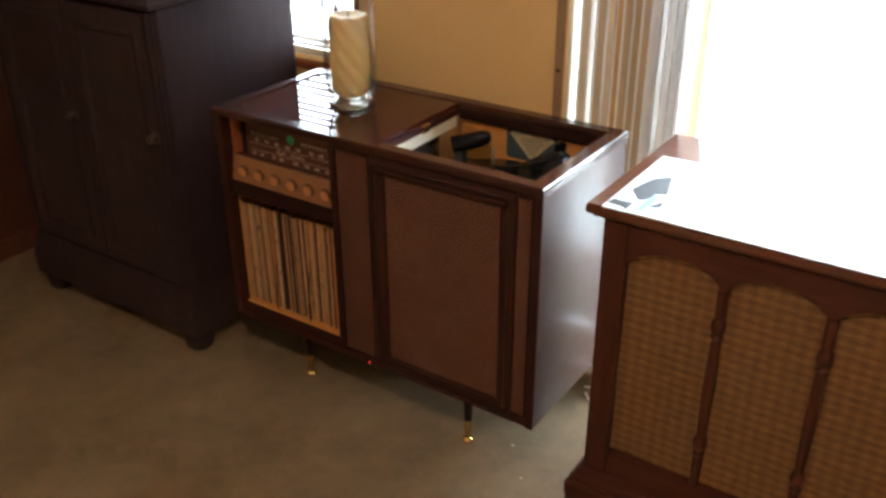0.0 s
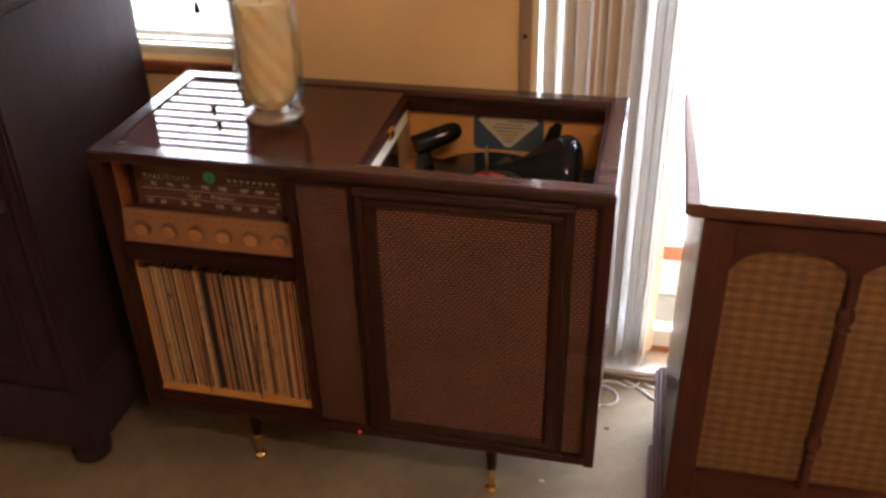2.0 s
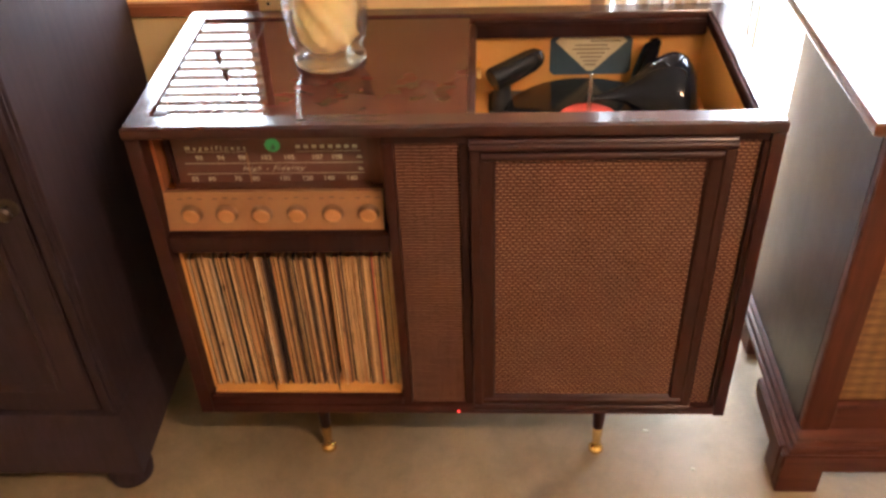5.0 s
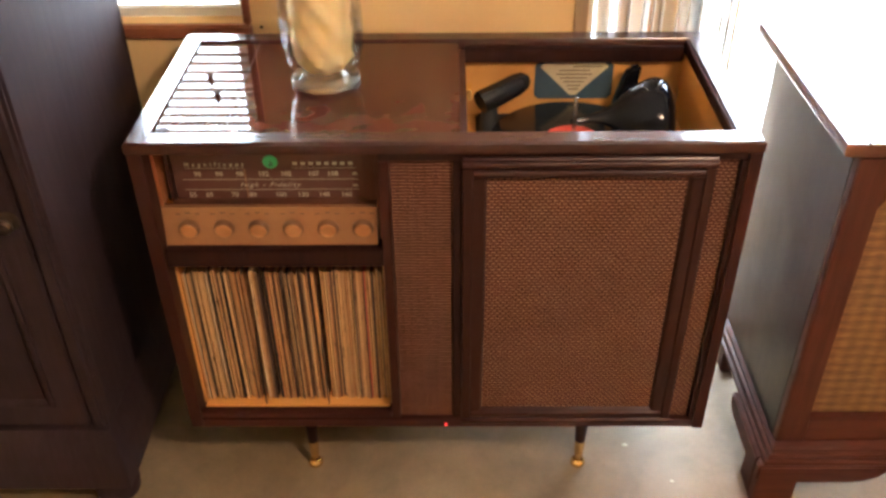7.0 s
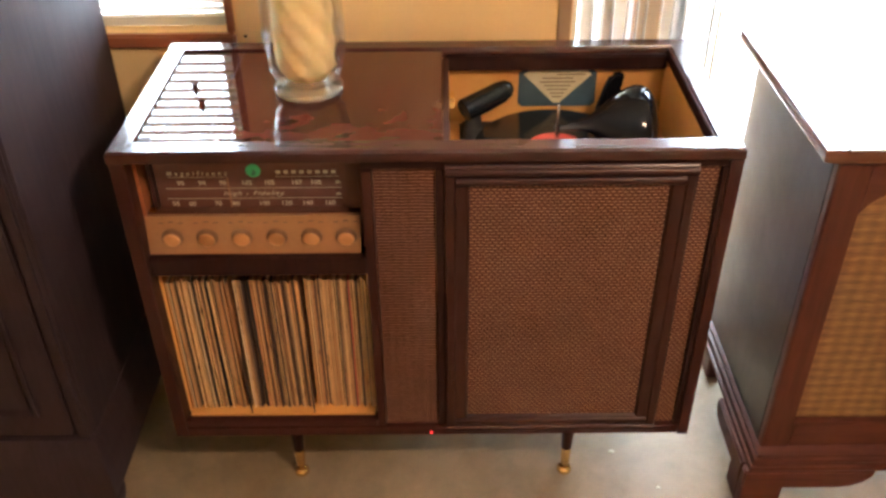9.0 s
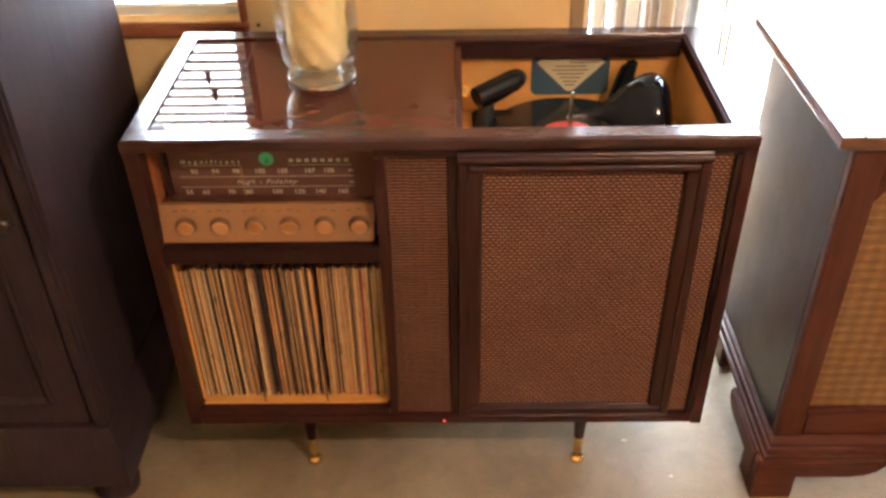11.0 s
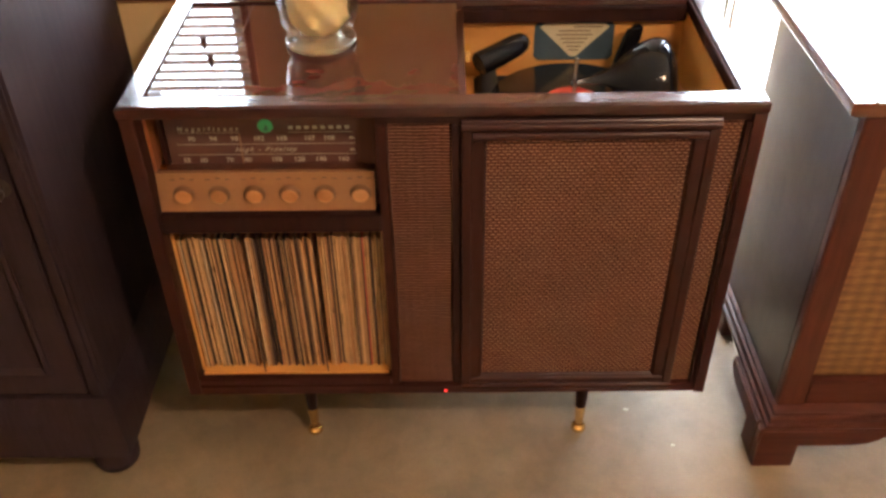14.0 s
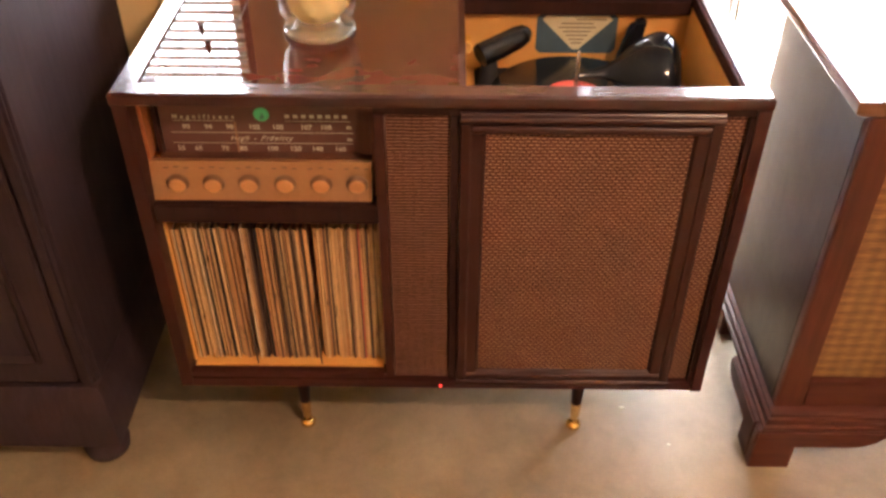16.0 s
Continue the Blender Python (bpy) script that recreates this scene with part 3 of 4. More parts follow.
# vertical blind drawn aside at the door
vblind = thing("vertical_blind", (0.98, WY + 0.07, 0.03), "pale vertical vinyl blind drawn together beside the glass door", "blind")
vprof = [(-0.044 + 0.084 * k / 8, 0.006 * (1 - (2 * k / 8 - 1) ** 2)) for k in range(9)]
vbm = loft([[(x, y, z) for x, y in vprof] + [(x, y + 0.0008, z) for x, y in reversed(vprof)] for z in (0.0, 1.98)])
vslat = mesh_from("slat", vbm, SLAT, (0, 0, 0), True)
vlip = mesh_from("lip", boxes((-0.0495, -0.0435, -0.0012, 0.0020, 0.0, 1.98), bevel=0.0005), WHITE, (0, 0, 0), True)
vrows = [(0.838 + 0.0230 * k, 49 + 5 * math.sin(k * 1.9)) for k in range(8)] + [(1.022, 54), (1.042, 61), (1.060, 66), (1.076, 69), (1.090, 74), (1.103, 73)]
for k, (vx, va) in enumerate(vrows):
    s = new("slat", vslat)
    s.parent = vblind
    s.matrix_basis = pose(vx - 0.98, 0.005 * math.sin(k * 2.3), 0.002 * math.sin(k), 0, 0, va)
    lip = new("lip", vlip)
    lip.parent = s
    tagged(lip, "white vinyl edge")
tan_slat = new("slat", mesh_from("slat", loft([[(x, y, z) for x, y in vprof] + [(x, y + 0.0008, z) for x, y in reversed(vprof)] for z in (0.0, 1.98)]), TANSLAT, (0, 0, 0), True))
tan_slat.parent = vblind
tan_slat.matrix_basis = pose(0.936 - 0.98, -0.014, 0.002, 0, 0, 56)
tagged(tan_slat, "yellowed tan slat")
part("head_rail", boxes((DX0 + 0.014, DX1, WY + 0.045, WY + 0.090, DH - 0.04, DH - 0.002), bevel=0.003), CREAM, vblind)

# ceiling lamp behind the viewer
lamp = thing("ceiling_lamp", (1.50, -1.46, H), "warm two-bulb glass ceiling lamp", "ceiling lamp")
part("base_plate", turned([(0.0, 0.0), (0.16, 0.0), (0.165, -0.01), (0.15, -0.022), (0.0, -0.022)][::-1], (1.50, -1.46, H), 40), BRASS, lamp)
for dx in (-0.09, 0.09):
    part("shade", turned([(0.0, -0.16), (0.035, -0.155), (0.062, -0.13), (0.07, -0.095), (0.058, -0.055), (0.035, -0.028), (0.03, -0.0225)], (1.50 + dx, -1.46, H), 28), BULB, lamp, "glowing frosted glass shade")


# ---- the console record player ----
con = thing("stereo_console", (0.5, 0.2, 0.0), "dark mahogany stereo console with sliding lid open over turntable", "stereo console")
ZT, ZB, D = 0.80, 0.163, 0.434
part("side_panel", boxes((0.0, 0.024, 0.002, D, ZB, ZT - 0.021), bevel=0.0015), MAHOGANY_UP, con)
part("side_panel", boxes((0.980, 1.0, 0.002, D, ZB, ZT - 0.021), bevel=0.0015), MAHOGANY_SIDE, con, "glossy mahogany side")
part("edge_strip", boxes((0.9798, 1.0, -0.0008, 0.0016, ZB, ZT - 0.0212), bevel=0.0005), MAHOGANY_UP, con)
part("bottom_panel", boxes((0.0245, 0.9795, 0.002, D, ZB, ZB + 0.022), bevel=0.0015), MAHOGANY, con)
part("bay_rail", boxes((0.0245, 0.3955, 0.004, 0.0215, ZB + 0.0225, ZB + 0.039), bevel=0.002), MAHOGANY, con)
part("back_panel", boxes((0.0245, 0.9795, D - 0.012, D - 0.001, ZB + 0.0225, ZT - 0.029)), TANDARK, con)
# top border, mitred
tb = loft([[(o, o, z), (1 - o, o, z), (1 - o, D - o, z), (o, D - o, z)] for o, z in
           ((0.0, ZT - 0.0205), (-0.001, ZT - 0.018), (-0.001, ZT - 0.004), (0.003, ZT), (0.034, ZT), (0.0355, ZT - 0.002), (0.0355, ZT - 0.0205), (0.0, ZT - 0.0205))], caps=False)
part("top_border", tb, BORDER, con, "mahogany border with mitred corners")
part("lid", boxes((0.0365, 0.527, 0.0365, D - 0.0365, ZT - 0.016, ZT - 0.004), bevel=0.0012), LID, con, "polished mirror-like sliding lid")
part("finger_pull", turned([(0.0, ZT - 0.0039), (0.0105, ZT - 0.0039), (0.0115, ZT - 0.0030), (0.0085, ZT - 0.0020), (0.0, ZT - 0.0024)], (0.049, 0.0495, 0), 20), DARKWOOD, con, "small dark round finger pull")
part("lid_seam", boxes((0.148, 0.1492, 0.038, D - 0.038, ZT - 0.0042, ZT - 0.0034)), DARKWOOD, con)
part("lid_rail", boxes((0.5275, 0.539, 0.037, D - 0.053, ZT - 0.030, ZT - 0.013), bevel=0.0015), MAHOGANY, con)
part("lid_pull", boxes((0.5395, 0.548, 0.200, 0.232, ZT - 0.030, ZT - 0.009), bevel=0.002), BRASS, con, "small brass lid pull")
part("gasket", boxes((0.9575, 0.964, 0.037, D - 0.037, ZT - 0.0265, ZT - 0.003), bevel=0.001), GASKETWOOD, con)
part("gasket", boxes((0.535, 0.957, D - 0.052, D - 0.0365, ZT - 0.042, ZT - 0.012), bevel=0.003), DARKWOOD, con, "dark wooden rear rail")
# well
WZ = 0.640
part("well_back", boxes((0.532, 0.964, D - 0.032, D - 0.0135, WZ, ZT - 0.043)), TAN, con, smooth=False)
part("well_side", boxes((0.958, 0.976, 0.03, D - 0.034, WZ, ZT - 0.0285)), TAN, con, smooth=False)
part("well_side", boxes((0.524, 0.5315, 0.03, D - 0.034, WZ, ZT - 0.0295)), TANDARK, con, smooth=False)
part("well_strip", boxes((0.532, 0.536, 0.04, D - 0.06, ZT - 0.062, ZT - 0.034), bevel=0.001), CREAM, con, "cream guide strip under the lid")
part("well_panel", boxes((0.532, 0.536, 0.10, 0.29, 0.665, ZT - 0.064), bevel=0.001), STEEL, con, "grey metal panel in the well")
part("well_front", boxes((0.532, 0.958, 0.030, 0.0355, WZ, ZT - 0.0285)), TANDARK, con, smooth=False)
part("motor_board", boxes((0.524, 0.976, 0.03, D - 0.0135, WZ - 0.012, WZ - 0.0005)), TAN, con, smooth=False)

# front rails
part("front_rail", boxes((0.396, 0.9795, 0.006, 0.022, ZT - 0.0365, ZT - 0.021), bevel=0.001), DARKWOOD, con)
part("post", boxes((0.396, 0.413, 0.004, 0.026, ZB + 0.0225, ZT - 0.037), bevel=0.002), MAHOGANY_UP, con)
part("partition", boxes((0.398, 0.411, 0.0265, D - 0.014, ZB + 0.0225, ZT - 0.040)), DARKWOOD, con, smooth=False)
part("post", boxes((0.5145, 0.529, 0.006, 0.022, ZB + 0.0225, ZT - 0.037), bevel=0.002), DARKWOOD, con)
part("post", boxes((0.9712, 0.9797, 0.004, 0.022, ZB + 0.0225, ZT - 0.037)), DARKWOOD, con)
part("shelf", boxes((0.0245, 0.3955, 0.008, 0.34, 0.552, 0.588), bevel=0.002), DARKWOOD, con, "dark stained shelf edge")

# grilles
part("grille", boxes((0.4135, 0.514, 0.014, 0.018, ZB + 0.0225, ZT - 0.037)), CLOTH_RIB, con, "brown woven grille cloth", smooth=False)
part("grille", boxes((0.933, 0.971, 0.014, 0.018, ZB + 0.0225, ZT - 0.037)), CLOTH, con, "brown woven grille cloth", smooth=False)
part("grille", boxes((0.566, 0.893, 0.008, 0.012, ZB + 0.050, ZT - 0.070)), CLOTH, con, "brown woven grille cloth", smooth=False)
gf = part("grille_frame", front_frame(0.5295, 0.9325, ZB + 0.010, ZT - 0.0285, [(0, 0.020), (0, 0.0005), (0.0025, -0.0015), (0.0155, -0.0015), (0.018, 0.001), (0.034, 0.001), (0.037, 0.003), (0.0405, 0.0075), (0.0405, 0.020)]), FRAMEWOOD, con, "dark mahogany moulding round the grille")
for z, inset, deep in ((ZT - 0.0395, 0.0005, -0.0085), (ZT - 0.0575, 0.0185, -0.0060), (ZB + 0.0215, 0.0005, -0.0065), (ZB + 0.0385, 0.0185, -0.0045)):
    half = [(deep * math.sin(radians(a)) + 0.0006, z + 0.0075 * math.cos(radians(a))) for a in range(0, 181, 15)]
    part("bead", loft([[(x, y, zz) for y, zz in half] for x in (0.5295 + inset, 0.9325 - inset)]), FRAMEWOOD, gf, "rounded bead along the moulding")
part("pilot_lamp", turned([(0.0, 0.0), (0.0028, 0.0), (0.0024, 0.002), (0.0, 0.0032)], (0.500, 0.0015, 0.171), 12, tilt=Matrix.Rotation(radians(90), 3, "X")), REDLAMP, con, "tiny glowing red pilot lamp")

# radio
part("bay_side", boxes((0.0245, 0.030, 0.036, 0.12, 0.660, ZT - 0.021)), TRIMWOOD, con, smooth=False)
part("bay_side", boxes((0.388, 0.3955, 0.040, 0.12, 0.589, ZT - 0.021)), WALNUT_UP, con, smooth=False)
part("bay_back", boxes((0.0305, 0.3875, 0.086, 0.096, 0.589, ZT - 0.021)), TANDARK, con, smooth=False)
part("bay_ledge", prism([(0.0448, 0.640), (0.0695, 0.640), (0.0695, 0.6545), (0.0448, 0.6590)], "x", 0.0305, 0.3875), WALNUT_TOP, con, "glossy brown ledge under the dial")
dial = part("dial", boxes((0.044, 0.366, 0.070, 0.078, 0.6455, 0.752), bevel=0.0015), DIALGLASS, con, "brown glass tuning dial with cream figures")
part("dial_edge", boxes((0.0365, 0.0435, 0.060, 0.080, 0.6540, 0.755), bevel=0.001), MAHOGANY_UP, con)
part("dial_edge", boxes((0.3665, 0.3865, 0.054, 0.080, 0.6592, 0.758), bevel=0.001), WALNUT_UP, con)
part("dial_clip", boxes((0.0312, 0.0430, 0.0460, 0.0590, 0.6596, 0.6618), bevel=0.0006), BRASS, dial, "bright brass dial clip")
YD = 0.0695
text_mesh("Magnificent", 0.0108, INK, dial, (0.066, YD, 0.7175), width=0.100, shear=0.1, spread=1.9)
brand = bmesh.new()
for k in range(8):
    box(brand, 0.248 + k * 0.0132, 0.2555 + k * 0.0132, YD - 0.0003, YD, 0.7195, 0.7255)
part("brand_mark", brand, INK, dial, smooth=False)
for x, s in zip((0.080, 0.116, 0.151, 0.190, 0.228, 0.274, 0.306), ("90", "94", "98", "102", "105", "107", "108")):
    text_mesh(s, 0.0125, INK, dial, (x, YD, 0.6985), name="figure")
for x, s in zip((0.066, 0.094, 0.138, 0.168, 0.215, 0.253, 0.289, 0.327), ("55", "60", "70", "80", "100", "120", "140", "160")):
    text_mesh(s, 0.0125, INK, dial, (x, YD, 0.6575), name="figure")
text_mesh("High - Fidelity", 0.0125, INK, dial, (0.155, YD, 0.6775), width=0.104, shear=0.45, spread=1.25, bold=0.0001)
part("scale_line", boxes((0.060, 0.356, YD - 0.0003, YD, 0.6915, 0.6925)), INK, dial, smooth=False)
part("scale_line", boxes((0.060, 0.356, YD - 0.0003, YD, 0.6715, 0.6725)), INK, dial, smooth=False)
part("scale_line", boxes((0.066, 0.166, YD - 0.0003, YD, 0.7135, 0.7143)), INK, dial, smooth=False)
part("scale_line", boxes((0.247, 0.352, YD - 0.0003, YD, 0.7135, 0.7143)), INK, dial, smooth=False)
for mz in (0.7005, 0.6775):
    part("unit_mark", boxes((0.346, 0.355, YD - 0.0003, YD, mz, mz + 0.0022), (0.347, 0.353, YD - 0.0003, YD, mz + 0.0032, mz + 0.0048)), INK, dial, smooth=False)
part("pointer", boxes((0.1655, 0.1672, YD - 0.002, YD - 0.0008, 0.6535, 0.7125)), PANELGOLD, dial)
part("tuning_eye", turned([(0.0, 0.0), (0.0118, 0.0), (0.0125, 0.0015), (0.011, 0.0032), (0.0, 0.0042)], (0.211, 0.0695, 0.7265), 28, tilt=Matrix.Rotation(radians(90), 3, "X")), GREENLAMP, dial, "glowing green round tuning eye")
part("eye_shadow", prism([(0.2105, 0.7265), (0.2070, 0.7205), (0.2110, 0.7190), (0.2150, 0.7205), (0.2165, 0.7235), (0.2140, 0.7300), (0.2115, 0.7310)], "y", 0.0645, 0.0652), DARKGREEN, dial, "dark green shadow wedge", smooth=False)
panel = part("control_panel", prism([(0.022, 0.5895), (0.034, 0.5895), (0.044, 0.6575), (0.0335, 0.6595)], "x", 0.0255, 0.3870), PANELGOLD, con, "gold enamel control panel with six knobs")
tiltm = Matrix.Rotation(radians(90 + 9), 3, "X")
for k in range(6):
    kx = 0.069 + 0.0588 * k
    c = (kx, 0.0275, 0.6225)
    knob = part("knob", turned([(0.0, -0.001), (0.0175, 0.0), (0.018, 0.003), (0.0165, 0.0040), (0.0160, 0.0075), (0.0152, 0.0086), (0.0, 0.0088)], c, 30, tilt=tiltm), KNOBRING, con, "round gold control knob")
    part("knob_cap", turned([(0.0, 0.0089), (0.0142, 0.0089), (0.0136, 0.0104), (0.0118, 0.0110), (0.0112, 0.0103), (0.0, 0.0107)], c, 26, tilt=tiltm), KNOBGOLD, knob)
    for dx in (-0.017, 0.0, 0.016):
        box(mk := bmesh.new(), kx + dx - 0.004, kx + dx + 0.004, 0.0305, 0.0330, 0.6470 + 0.002 * (dx == 0), 0.6482 + 0.002 * (dx == 0))
        part("marking", mk, DARKINK, panel, smooth=False)

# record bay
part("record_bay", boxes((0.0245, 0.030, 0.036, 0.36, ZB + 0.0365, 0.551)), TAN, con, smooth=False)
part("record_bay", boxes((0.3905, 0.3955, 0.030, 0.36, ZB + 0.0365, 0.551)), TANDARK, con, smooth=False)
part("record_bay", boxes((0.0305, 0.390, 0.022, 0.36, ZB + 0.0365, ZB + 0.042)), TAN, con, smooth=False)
for dx in (0.150, 0.272):
    part("divider", tube(smooth_path([(dx, 0.024, ZB + 0.043), (dx - 0.001, 0.027, ZB + 0.10), (dx - 0.006, 0.06, ZB + 0.22), (dx - 0.008, 0.20, ZB + 0.26), (dx - 0.008, 0.34, ZB + 0.26)], 5), [0.0016] * 21, 8), BLACKMATT, con, "thin dark wire record divider")

# legs
for lx, ly in ((0.778, 0.062), (0.222, 0.062), (0.778, 0.360), (0.222, 0.360)):
    leg = part("leg", turned([(0.0105, 0.060), (0.0155, ZB - 0.004), (0.0175, ZB - 0.003), (0.0175, ZB - 0.0005)], (lx, ly, 0), 24), DARKWOOD, con)
    part("ferrule", turned([(0.0075, 0.004), (0.0085, 0.006), (0.0108, 0.0605), (0.0098, 0.062)], (lx, ly, 0), 24), BRASS, leg, "brass ferrule")
    part("glide", turned([(0.0, 0.0), (0.0125, 0.0), (0.0155, 0.004), (0.0150, 0.011), (0.010, 0.0165), (0.0, 0.0166)], (lx, ly, FZ), 24), BRASS, leg, "round brass foot glide")

# turntable in the well
deck = thing("record_changer", (0.735, 0.232, WZ), "black record changer with overarm inside the console well", "turntable")
part("deck_plate", boxes((0.56, 0.945, 0.045, D - 0.045, WZ, WZ + 0.010), bevel=0.006), BLACKMATT, deck)
part("platter", turned([(0.0, WZ + 0.0105), (0.132, WZ + 0.0105), (0.136, WZ + 0.014), (0.136, WZ + 0.0310), (0.132, WZ + 0.0345), (0.0, WZ + 0.0345)], (0.735, 0.232, 0), 64), BLACKMATT, deck)
part("spindle", turned([(0.0042, WZ + 0.0350), (0.0042, WZ + 0.104), (0.003, WZ + 0.120), (0.0, WZ + 0.122)], (0.735, 0.232, 0), 14), STEEL, deck, "steel spindle")
# one sweeping wing: x, top, underside; then its middle and half-width in depth
wing_a = smooth_path([(0.728, 0.7155, 0.7065), (0.752, 0.7170, 0.7060), (0.780, 0.7215, 0.7040), (0.800, 0.7290, 0.6960), (0.818, 0.7390, 0.6860), (0.836, 0.7500, 0.6760), (0.852, 0.7565, 0.6660),
                      (0.868, 0.7630, 0.6620), (0.884, 0.7660, 0.6520), (0.899, 0.7640, 0.6510), (0.911, 0.7560, 0.6510), (0.920, 0.7400, 0.6510), (0.9255, 0.7100, 0.6520)], 4)
wing_b = smooth_path([(0.236, 0.0040, 0), (0.240, 0.0055, 0), (0.246, 0.0095, 0), (0.251, 0.0150, 0), (0.255, 0.0240, 0), (0.259, 0.0340, 0), (0.263, 0.0440, 0),
                      (0.266, 0.0490, 0), (0.267, 0.0550, 0), (0.267, 0.0550, 0), (0.267, 0.0490, 0), (0.267, 0.0370, 0), (0.267, 0.0180, 0)], 4)
part("overarm", loft([[(a.x, b.x + b.y * (math.cos(2 * math.pi * k / 28) + 0.45 * math.sin(2 * math.pi * k / 28)), (a.y + a.z) / 2 + (a.y - a.z) / 2 * math.sin(2 * math.pi * k / 28)) for k in range(28)] for a, b in zip(wing_a, wing_b)]), BLACK, deck, "sweeping shiny black overarm")
ring = turned([(0.98, 0.0), (1.06, 0.0), (1.06, 0.004), (1.0, 0.006)], (0, 0, 0), 44)
bmesh.ops.transform(ring, matrix=Matrix.LocRotScale((0.8885, 0.265, 0.651), None, (0.0390, 0.062, 1.6)), verts=ring.verts)
part("base_ring", ring, STEEL, deck, "grey metal ring")
part("arm_post", softened(loft([[(cx - w, 0.345, z + (w - 0.004) * k), (cx + w, 0.345, z + w * k), (cx + w, 0.371, z + w * k), (cx - w, 0.371, z - w * k)] for cx, w, z, k in
     ((0.833, 0.0170, 0.6505, 0.0), (0.844, 0.0165, 0.700, 0.0), (0.853, 0.0155, 0.736, 0.0), (0.860, 0.0125, 0.762, 0.35))]), 0.006, 3), BLACK, deck, "upright black post with slanted top")
part("pickup_arm", tube([(0.5665, 0.305, 0.7135), (0.568, 0.306, 0.714), (0.604, 0.323, 0.724), (0.636, 0.338, 0.7345), (0.650, 0.345, 0.7395), (0.658, 0.349, 0.742)], [0.0195, 0.0222, 0.0222, 0.0212, 0.0175, 0.009], 18), BLACK, deck, "black pickup arm turned aside")
part("arm_pivot", turned([(0.020, 0.6505), (0.018, 0.668), (0.014, 0.703), (0.0, 0.705)], (0.585, 0.317, 0), 20), BLACKMATT, deck)
rec = thing("record", (0.735, 0.232, WZ + 0.0350), "black vinyl record with red label on the turntable", "record")
part("disc", turned([(0.0, 0.6753), (0.148, 0.6753), (0.1508, 0.6761), (0.148, 0.6773), (0.054, 0.6767), (0.0, 0.6767)], (0.735, 0.232, 0), 96), VINYL, rec)
part("paper_label", turned([(0.0043, 0.6769), (0.0515, 0.6769), (0.0515, 0.6773), (0.0043, 0.6773)], (0.735, 0.232, 0), 48), REDLABEL, rec, "red paper label")

card = thing("instruction_card", (0.752, D - 0.0325, 0.713), "teal card with cream printed panel on the well's back", "card")
YC = D - 0.0325
cb = prism([(0.676, 0.682), (0.684, 0.674), (0.820, 0.674), (0.828, 0.682), (0.828, 0.746), (0.820, 0.753), (0.684, 0.753), (0.676, 0.746)], "y", YC - 0.0012, YC - 0.0002)
part("board", cb, TEAL, card, smooth=False)
part("printed_panel", prism([(0.752 - 0.066, 0.742), (0.752 - 0.058, 0.750), (0.752 + 0.058, 0.750), (0.752 + 0.066, 0.742), (0.758, 0.682), (0.746, 0.682)], "y", YC - 0.0017, YC - 0.0013), PARCHMENT, card, smooth=False)
lines = bmesh.new()
for z, a, b in ((0.7415, 0.750, 0.806), (0.7335, 0.722, 0.782), (0.7255, 0.717, 0.787), (0.7175, 0.726, 0.778), (0.7095, 0.732, 0.772), (0.7015, 0.738, 0.766), (0.694, 0.742, 0.762)):
    box(lines, a, b, YC - 0.0021, YC - 0.0018, z, z + 0.0022)
part("print_lines", lines, DARKINK, card, smooth=False)

# glass hurricane vase with candle
vase = thing("hurricane_vase", (0.292, 0.233, ZT - 0.004), "clear footed glass hurricane vase with swirled sides", "vase")
zb = ZT - 0.0038
SOLID, st, sp = nodes_of("solid_clear_glass")
sp.inputs["Base Color"].default_value = (0.93, 0.90, 0.80, 1)
sp.inputs["Transmission Weight"].default_value, sp.inputs["Roughness"].default_value, sp.inputs["IOR"].default_value = 0.93, 0.03, 1.28
part("foot", turned([(0.0, zb), (0.0575, zb), (0.0605, zb + 0.002), (0.0605, zb + 0.0075), (0.058, zb + 0.0105), (0.046, zb + 0.0120), (0.041, zb + 0.0142), (0.0355, zb + 0.0185), (0.034, zb + 0.0258), (0.0, zb + 0.0258)], (0.292, 0.233, 0), 56), SOLID, vase, "thick clear glass foot")
bowl = [(0.040, 0.0148), (0.052, 0.022), (0.0615, 0.038), (0.0665, 0.065), (0.068, 0.10), (0.0665, 0.15), (0.0645, 0.20), (0.065, 0.245), (0.069, 0.28), (0.075, 0.305)]
inner = [(r - 0.0035, z + (0.004 if n == 0 else 0)) for n, (r, z) in enumerate(bowl)][::-1]
part("bowl", lathe(bmesh.new(), [(r, z + zb) for r, z in bowl] + [(r, z + zb) for r, z in inner], (0.292, 0.233, 0), 72, lobes=10, depth=0.042, twist=11.0), VASEGLASS, vase)
candle = thing("candle", (0.292, 0.233, zb + 0.026), "thick cream pillar candle with swirled flutes in the vase", "candle")
cz = zb + 0.0262
part("wax", turned([(0.0, cz), (0.034, cz), (0.040, cz + 0.006), (0.049, cz + 0.02)] + [(0.050, cz + 0.02 + k * 0.0155) for k in range(1, 13)] + [(0.047, cz + 0.212), (0.030, cz + 0.208), (0.0, cz + 0.204)], (0.292, 0.233, 0), 72, lobes=8, depth=0.075, twist=15.0), WAX, candle)
part("wick", tube([(0.292, 0.233, cz + 0.203), (0.293, 0.234, cz + 0.215), (0.295, 0.235, cz + 0.222)], [0.001, 0.001, 0.0007], 6), BLACKMATT, candle)

